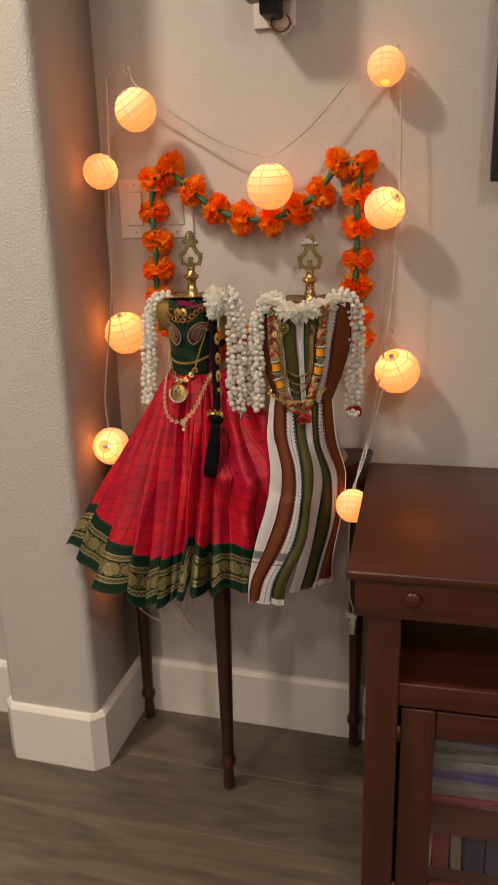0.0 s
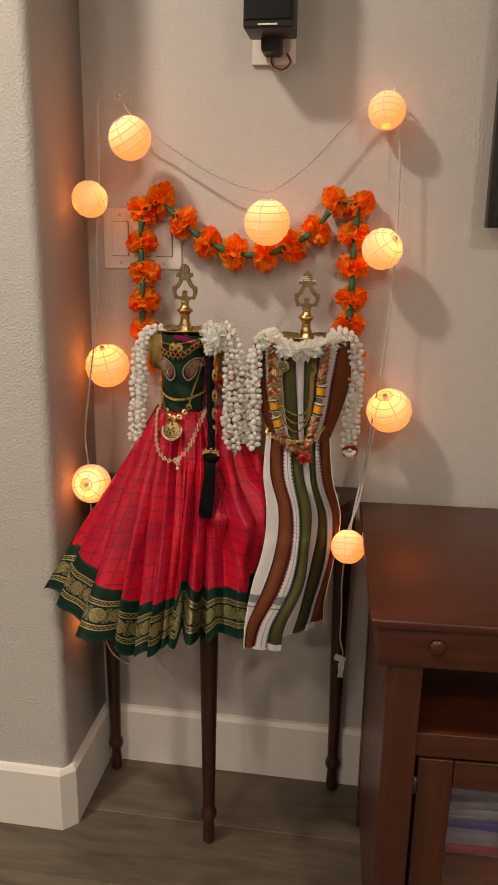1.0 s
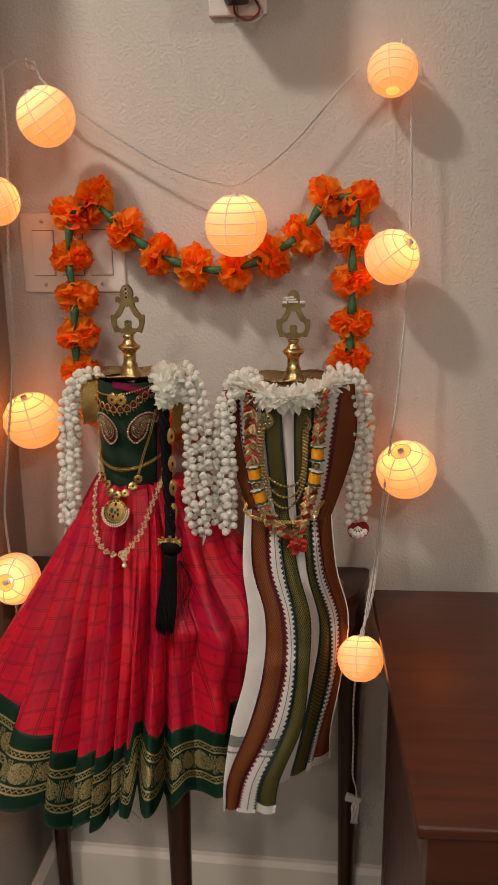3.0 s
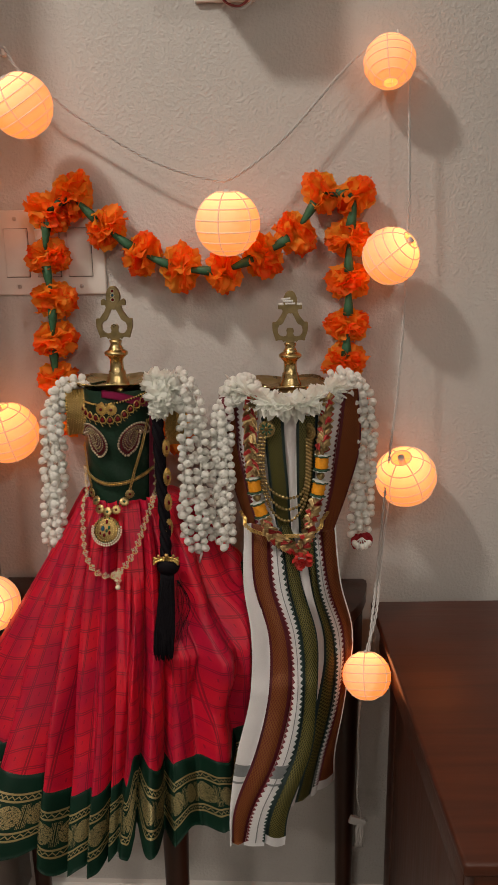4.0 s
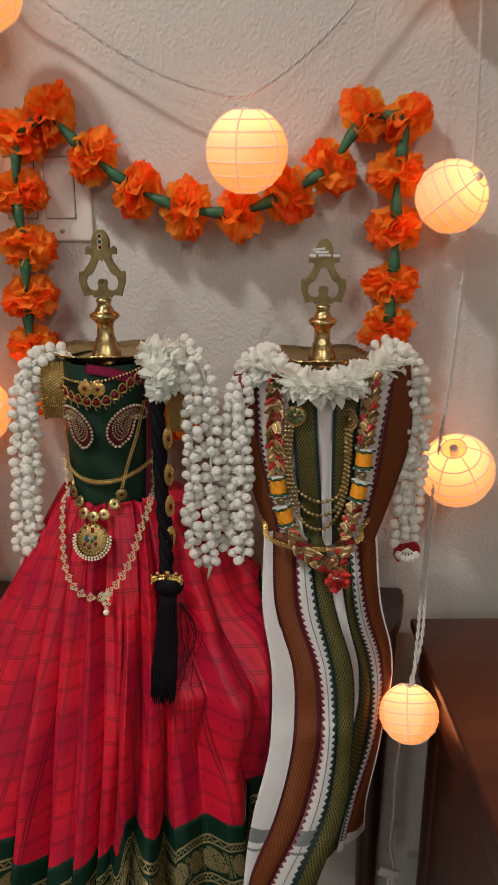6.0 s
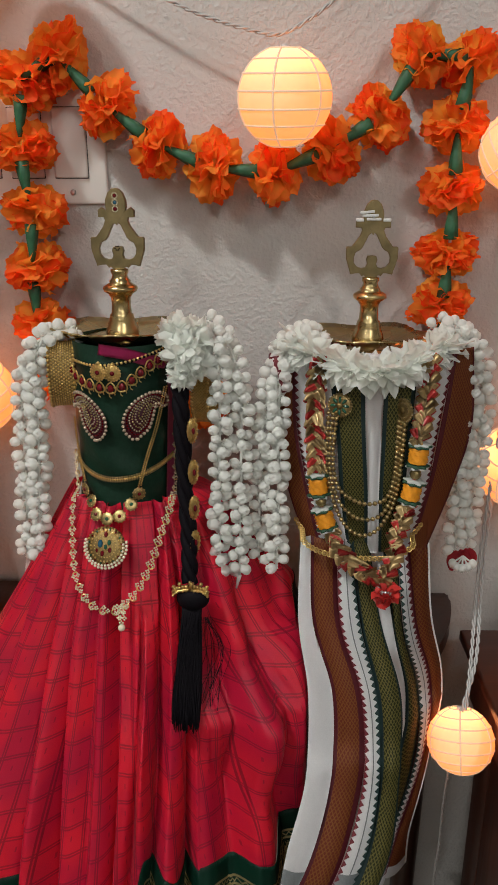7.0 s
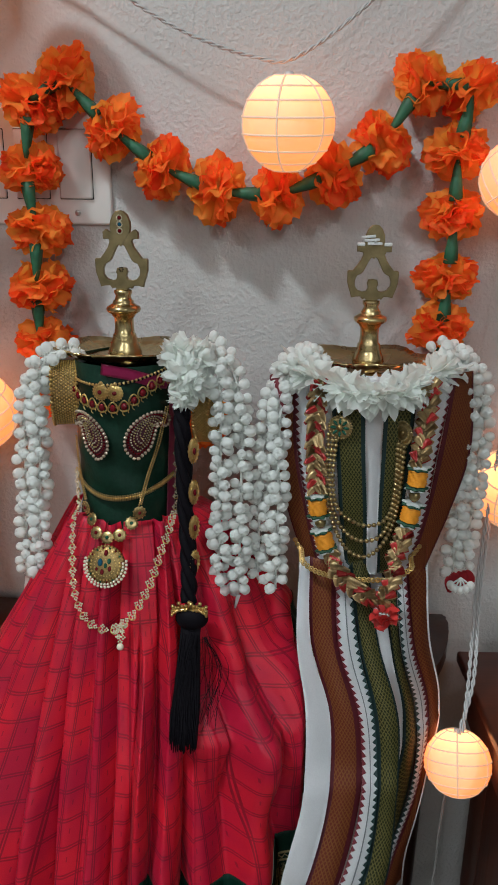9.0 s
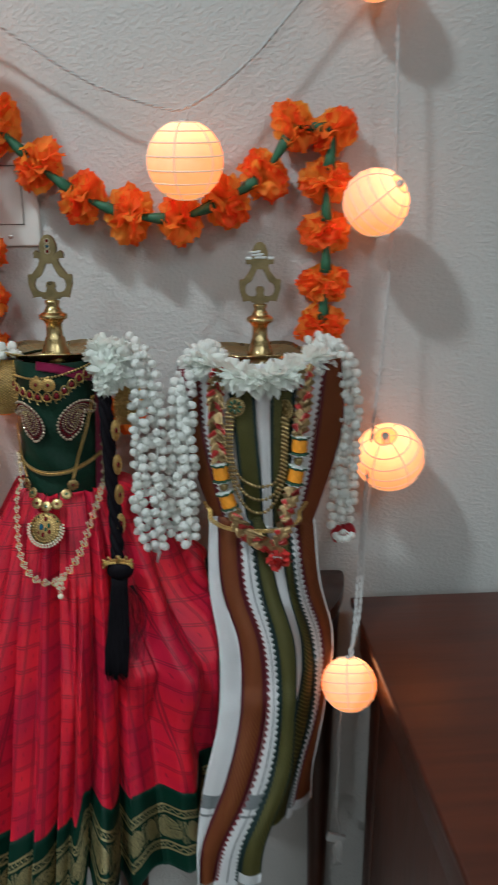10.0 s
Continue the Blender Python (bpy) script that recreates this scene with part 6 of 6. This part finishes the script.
for k in range(5):
    a = radians(-150 + 30 * k)
    end = Vector((0.125 + 0.011 * math.cos(a), 1.528, 0.868 + 0.010 * math.sin(a)))
    part("stamen", tube([Vector((0.125, 1.529, 0.870)), end], 0.0009, 5), WHITE_BUD, red_tip)
    piece("bud", bud_mesh, Matrix.Translation(end) @ Matrix.Diagonal((0.75, 0.75, 0.75, 1)), red_tip)

rosette = thing("white_flower_cluster", (-0.130, 1.495, 1.07), "cluster of white fabric petals pinned at the dress shoulder", "flower")
petal_ball = [pompom(s, 95, 0.004, 0.0195, 0.0115, 0.0010, WHITE_PETAL, "bloom", cols=6, rows=4, curl=0.7, round_off=0.6, waves=4.0) for s in (21, 22)]
for k, (x, y, z, s) in enumerate(((-0.136, 1.502, 1.085, 1.0), (-0.124, 1.505, 1.082, 1.0), (-0.132, 1.492, 1.070, 1.0), (-0.124, 1.492, 1.062, 0.85), (-0.133, 1.488, 1.052, 0.72))):
    piece("bloom", petal_ball[k % 2], pose(x, y, z, 40 * k, 65 * k, 20 * k) @ Matrix.Diagonal((s, s, s, 1)), rosette)


def spiky_collar():
    c = thing("white_petal_collar", (0.03, 1.51, 1.065), "thick collar of pointed white fabric petals round the lamp neck", "flower strand")
    rnd = random.Random(9)
    line = smooth_path([(-0.044, 1.530, 1.0735), (-0.018, 1.508, 1.066), (0.004, 1.492, 1.061), (0.022, 1.487, 1.058), (0.041, 1.488, 1.059), (0.059, 1.496, 1.064), (0.078, 1.512, 1.070), (0.100, 1.528, 1.074)], 60)
    bm = bmesh.new()
    for k, (p, t) in enumerate(even(line, 0.00045)):
        a = k * 2.4 + rnd.uniform(-0.4, 0.4)
        side = t.cross(Vector((0, 0, 1))).normalized()
        out = side * math.cos(a) + side.cross(t) * math.sin(a) + t * rnd.uniform(-0.55, 0.55)
        if out.z > 0.35:
            out.z *= 0.5
        out.normalize()
        across = (t - out * t.dot(out)).normalized()
        across.rotate(Matrix.Rotation(rnd.uniform(-0.6, 0.6), 3, out))
        nrm = out.cross(across)
        length, wide, curl = 0.0185 * rnd.uniform(0.8, 1.15), 0.0098 * rnd.uniform(0.8, 1.15), rnd.uniform(-0.004, 0.004)
        sheet(lambda u, v: p + out * (0.002 + length * v) + across * (wide * (u - 0.5) * math.sin(math.pi * (0.10 + 0.88 * v) ** 1.15)) + nrm * (curl * v * v + 0.0014 * (2 * u - 1) ** 2), 4, 4, bm=bm)
    tagged(part("petals", bm, WHITE_PETAL, c), kind="stuff")
    part("core", tube(line, 0.006, 8), WHITE_PETAL, c)


spiky_collar()

# ---- jewellery on the wrap ----
RED_RIBBON = material("red_satin", (0.50, 0.035, 0.03), 0.3, grain=0.12, grain_scale=150, spec=0.6)
GOLD_RIBBON = material("gold_ribbon", (0.58, 0.42, 0.20), 0.4, 0.5, grain=0.25, grain_scale=250, bump=0.2, bump_scale=500)
YELLOW = material("marigold_yellow_ribbon", (0.85, 0.33, 0.015), 0.55, grain=0.15, grain_scale=200)
SPACER_GREEN = material("dark_green_felt", (0.015, 0.06, 0.03), 0.7, grain=0.2)
ribbon_garland = thing("ribbon_garland", (0.03, 1.49, 0.95), "garland of folded red and gold ribbon with yellow tufts", "garland")


def fold_mesh(first, second):
    """A flat folded ribbon loop, one colour laid over the other."""
    bm = bmesh.new()
    for k, (w, h, dx, lift) in enumerate(((0.0105, 0.0125, 0.0, 0.0), (0.0075, 0.0100, 0.0022, -0.0026))):
        one = sheet(lambda u, v: Vector((dx + w * (u - 0.5) * (1.0 - 0.75 * v * v), lift - 0.0030 * math.sin(math.pi * u) * (1 - 0.6 * v) - 0.0010 * math.sin(9 * u + k), h * (v - 0.35))), 6, 5, thick=0.0004)
        for f in one.faces:
            f.material_index = k
        add(bm, one)
    return mesh_of("ribbon_fold", bm, [first, second])


folds = [fold_mesh(RED_RIBBON, GOLD_RIBBON), fold_mesh(GOLD_RIBBON, RED_RIBBON), fold_mesh(GOLD_RIBBON, GOLD_RIBBON)]
tuft_mesh = mesh_of("yellow_tuft", lathe([(0.004, -0.0075)] + [(0.0072 + 0.0012 * (k % 2), -0.0068 + 0.0136 * k / 13) for k in range(14)] + [(0.004, 0.0075)], 22,
                                         wave=lambda r, z, a: (r * (1 + 0.10 * math.sin(7 * a + 900 * z)), z)), YELLOW)
star_mesh = mesh_of("leaf_spacer", lathe([(0.003, -0.0015), (0.0092, -0.0008), (0.0092, 0.0008), (0.003, 0.0015)], 28, wave=lambda r, z, a: (r * (1 + 0.18 * math.cos(7 * a)), z)), SPACER_GREEN)
star_white = mesh_of("white_spacer", lathe([(0.003, -0.0013), (0.0086, -0.0006), (0.0086, 0.0006), (0.003, 0.0013)], 28, wave=lambda r, z, a: (r * (1 + 0.2 * math.cos(6 * a)), z)), WHITE_PETAL)
bead_mesh = mesh_of("gold_bead", lathe([(0.001, -0.005), (0.0038, -0.0038), (0.0052, 0), (0.0038, 0.0038), (0.001, 0.005)], 20, wave=lambda r, z, a: (r * (1 + 0.06 * math.cos(9 * a)), z)), OLD_GOLD)
rib_line = on(front_b, [(-0.0187, 1.066), (-0.0205, 1.0400), (-0.0208, 1.0100), (-0.0185, 0.9800), (-0.0160, 0.9522), (-0.0119, 0.9330), (-0.0080, 0.9180), (0.0010, 0.9030), (0.0164, 0.8890), (0.0420, 0.8780),
                        (0.0500, 0.8930), (0.0580, 0.9180), (0.0648, 0.9490), (0.0678, 0.9700), (0.0690, 0.9880), (0.0705, 1.0100), (0.0736, 1.0370), (0.0751, 1.0700)], 0.008, 220)
rnd = random.Random(12)
total = sum((b - a).length for a, b in zip(rib_line, rib_line[1:]))
marks = []
for p, t in even(rib_line, 0.001):
    marks.append((p, t))


def nearest(z, right):
    best = min((m for m in marks if (m[0].x > 0.03) == right), key=lambda m: abs(m[0].z - z))
    return best


blocks = [(0.9535, False), (0.9215, False), (0.985, True), (0.951, True)]
for z, right in blocks:
    p, t = nearest(z, right)
    m = Matrix.Translation(p) @ t.to_track_quat("Z", "Y").to_matrix().to_4x4()
    piece("yellow_tuft", tuft_mesh, m, ribbon_garland)
    for s in (-1, 1):
        piece("leaf_spacer", star_mesh, m @ pose(0, 0, s * 0.0088), ribbon_garland)
        piece("white_spacer", star_white, m @ pose(0, 0, s * 0.0105, 0, 0, 20), ribbon_garland)
for z, right in ((0.9375, False), (0.968, True)):
    p, t = nearest(z, right)
    piece("gold_bead", bead_mesh, Matrix.Translation(p) @ t.to_track_quat("Z", "Y").to_matrix().to_4x4(), ribbon_garland)
for k, (p, t) in enumerate(even(rib_line, 0.0036)):
    right = p.x > 0.03
    if (not right and 0.911 < p.z < 0.966) or (right and 0.939 < p.z < 0.997):
        continue
    s = 1 if k % 2 else -1
    aim = math.degrees(math.atan2(t.x, t.z)) + (180 if right else 0)
    side = Vector((t.z, 0, -t.x))
    m = Matrix.Translation(p + side * s * 0.0034 + Vector((0, -0.0012 * (k % 3), 0))) @ pose(0, 0, 0, rnd.uniform(-14, 14), aim + s * 42 + rnd.uniform(-16, 16), s * 22)
    piece("ribbon_fold", folds[k % 3], m, ribbon_garland)
part("cord", tube(rib_line, 0.002, 6), RED_RIBBON, ribbon_garland)
bloom = pompom(31, 26, 0.002, 0.0125, 0.012, 0.0025, RED_RIBBON, "red_bloom")
piece("red_bloom", bloom, pose(0.0440, front_b(0.044, 0.866) - 0.012, 0.8655), ribbon_garland)["label"] = "small red cloth bloom"
tagged(bpy.data.objects["red_bloom"], kind="stuff")
part("silver_beads", beads([Vector((0.040, front_b(0.044, 0.87) - 0.021, 0.872)), Vector((0.049, front_b(0.044, 0.87) - 0.021, 0.871))], 0.0019, 0.0032, 2), STEEL, ribbon_garland)

gilt_bead = mesh_of("bead", ball((0, 0, 0), 0.0021, sub=2), OLD_GOLD)
bead_set = thing("bead_necklace", (0.025, 1.49, 0.98), "three-strand antique gold bead necklace between two round brooches", "necklace")
for pts in ([(-0.0020, 1.0200), (-0.0041, 0.9798), (0.0015, 0.9528), (0.0162, 0.9410), (0.0305, 0.9385), (0.0441, 0.9452), (0.0495, 0.9666), (0.0500, 1.0180)],
            [(-0.0055, 1.0200), (-0.0068, 0.9750), (0.0005, 0.9435), (0.0140, 0.9265), (0.0290, 0.9230), (0.0425, 0.9310), (0.0505, 0.9580), (0.0525, 1.0180)],
            [(-0.0090, 1.0200), (-0.0092, 0.9706), (-0.0004, 0.9342), (0.0121, 0.9127), (0.0268, 0.9069), (0.0404, 0.9169), (0.0520, 0.9485), (0.0555, 1.0180)]):
    line = on(front_b, pts, 0.0050, 90)
    strand = part("bead_strand", tube(line, 0.0005, 5), OLD_GOLD, bead_set)
    for p, t in even(line, 0.0046):
        piece("bead", gilt_bead, Matrix.Translation(p), strand)
big = flower_disc((OLD_GOLD, OLD_GOLD, DARK_GILT), 0.0098, 26)
leaves = bmesh.new()
for k in range(8):
    a = math.tau * k / 8
    ball((0.0056 * math.cos(a), 0.0056 * math.sin(a), 0.0026), 0.0022, leaves, 2, (1.3, 0.6, 0.5), Matrix.Rotation(a, 4, "Z"))
green_ring = mesh_of("green_stones", leaves, EMERALD)
place_disc(big, facing(Vector((0.0005, front_b(0.0005, 1.0275) - 0.005, 1.0275)), front_b), bead_set)
piece("green_stones", green_ring, facing(Vector((0.0005, front_b(0.0005, 1.0275) - 0.005, 1.0275)), front_b), bead_set)
place_disc(big, Matrix.Translation((0.0545, front_b(0.0545, 1.0245) - 0.004, 1.0245)) @ pose(0, 0, 0, 90, 0, -52), bead_set)

waist = thing("gold_waist_chain", (0.025, 1.48, 0.895), "thin gold link chain round the waist of the wrap", "necklace")
line = on(front_b, [(-0.0345, 0.9130), (-0.0300, 0.9060), (-0.0188, 0.8985), (-0.0012, 0.8945), (0.0250, 0.8935), (0.0510, 0.8950), (0.0675, 0.9038), (0.0791, 0.9186)], 0.006, 100)
bm = bmesh.new()
tube([Vector((0.0021 * math.cos(math.tau * k / 10), 0.0018 * math.sin(math.tau * k / 10), 0)) for k in range(10)], 0.0007, 5, bm, True)
ball((0, 0, 0.0004), 0.0011, bm, 1)
waist_link = mesh_of("link", bm, GOLD)
for p, t in even(line, 0.0040):
    piece("link", waist_link, facing(p, front_b, t=t), waist)
# rolled shawl ends and a loose thread
part("rolled_end", tube(smooth_path([(-0.058, 1.53, 1.062), (-0.050, 1.512, 1.052), (-0.045, 1.507, 1.035)], 10), 0.0045, 8), MAROON, wrap, "rolled maroon end of the shawl")
part("loose_thread", tube(smooth_path([(0.083, 1.51, 0.93), (0.086, 1.508, 0.905), (0.084, 1.508, 0.888), (0.089, 1.508, 0.865)], 16), 0.0005, 4), RUST, wrap, "loose brown thread")
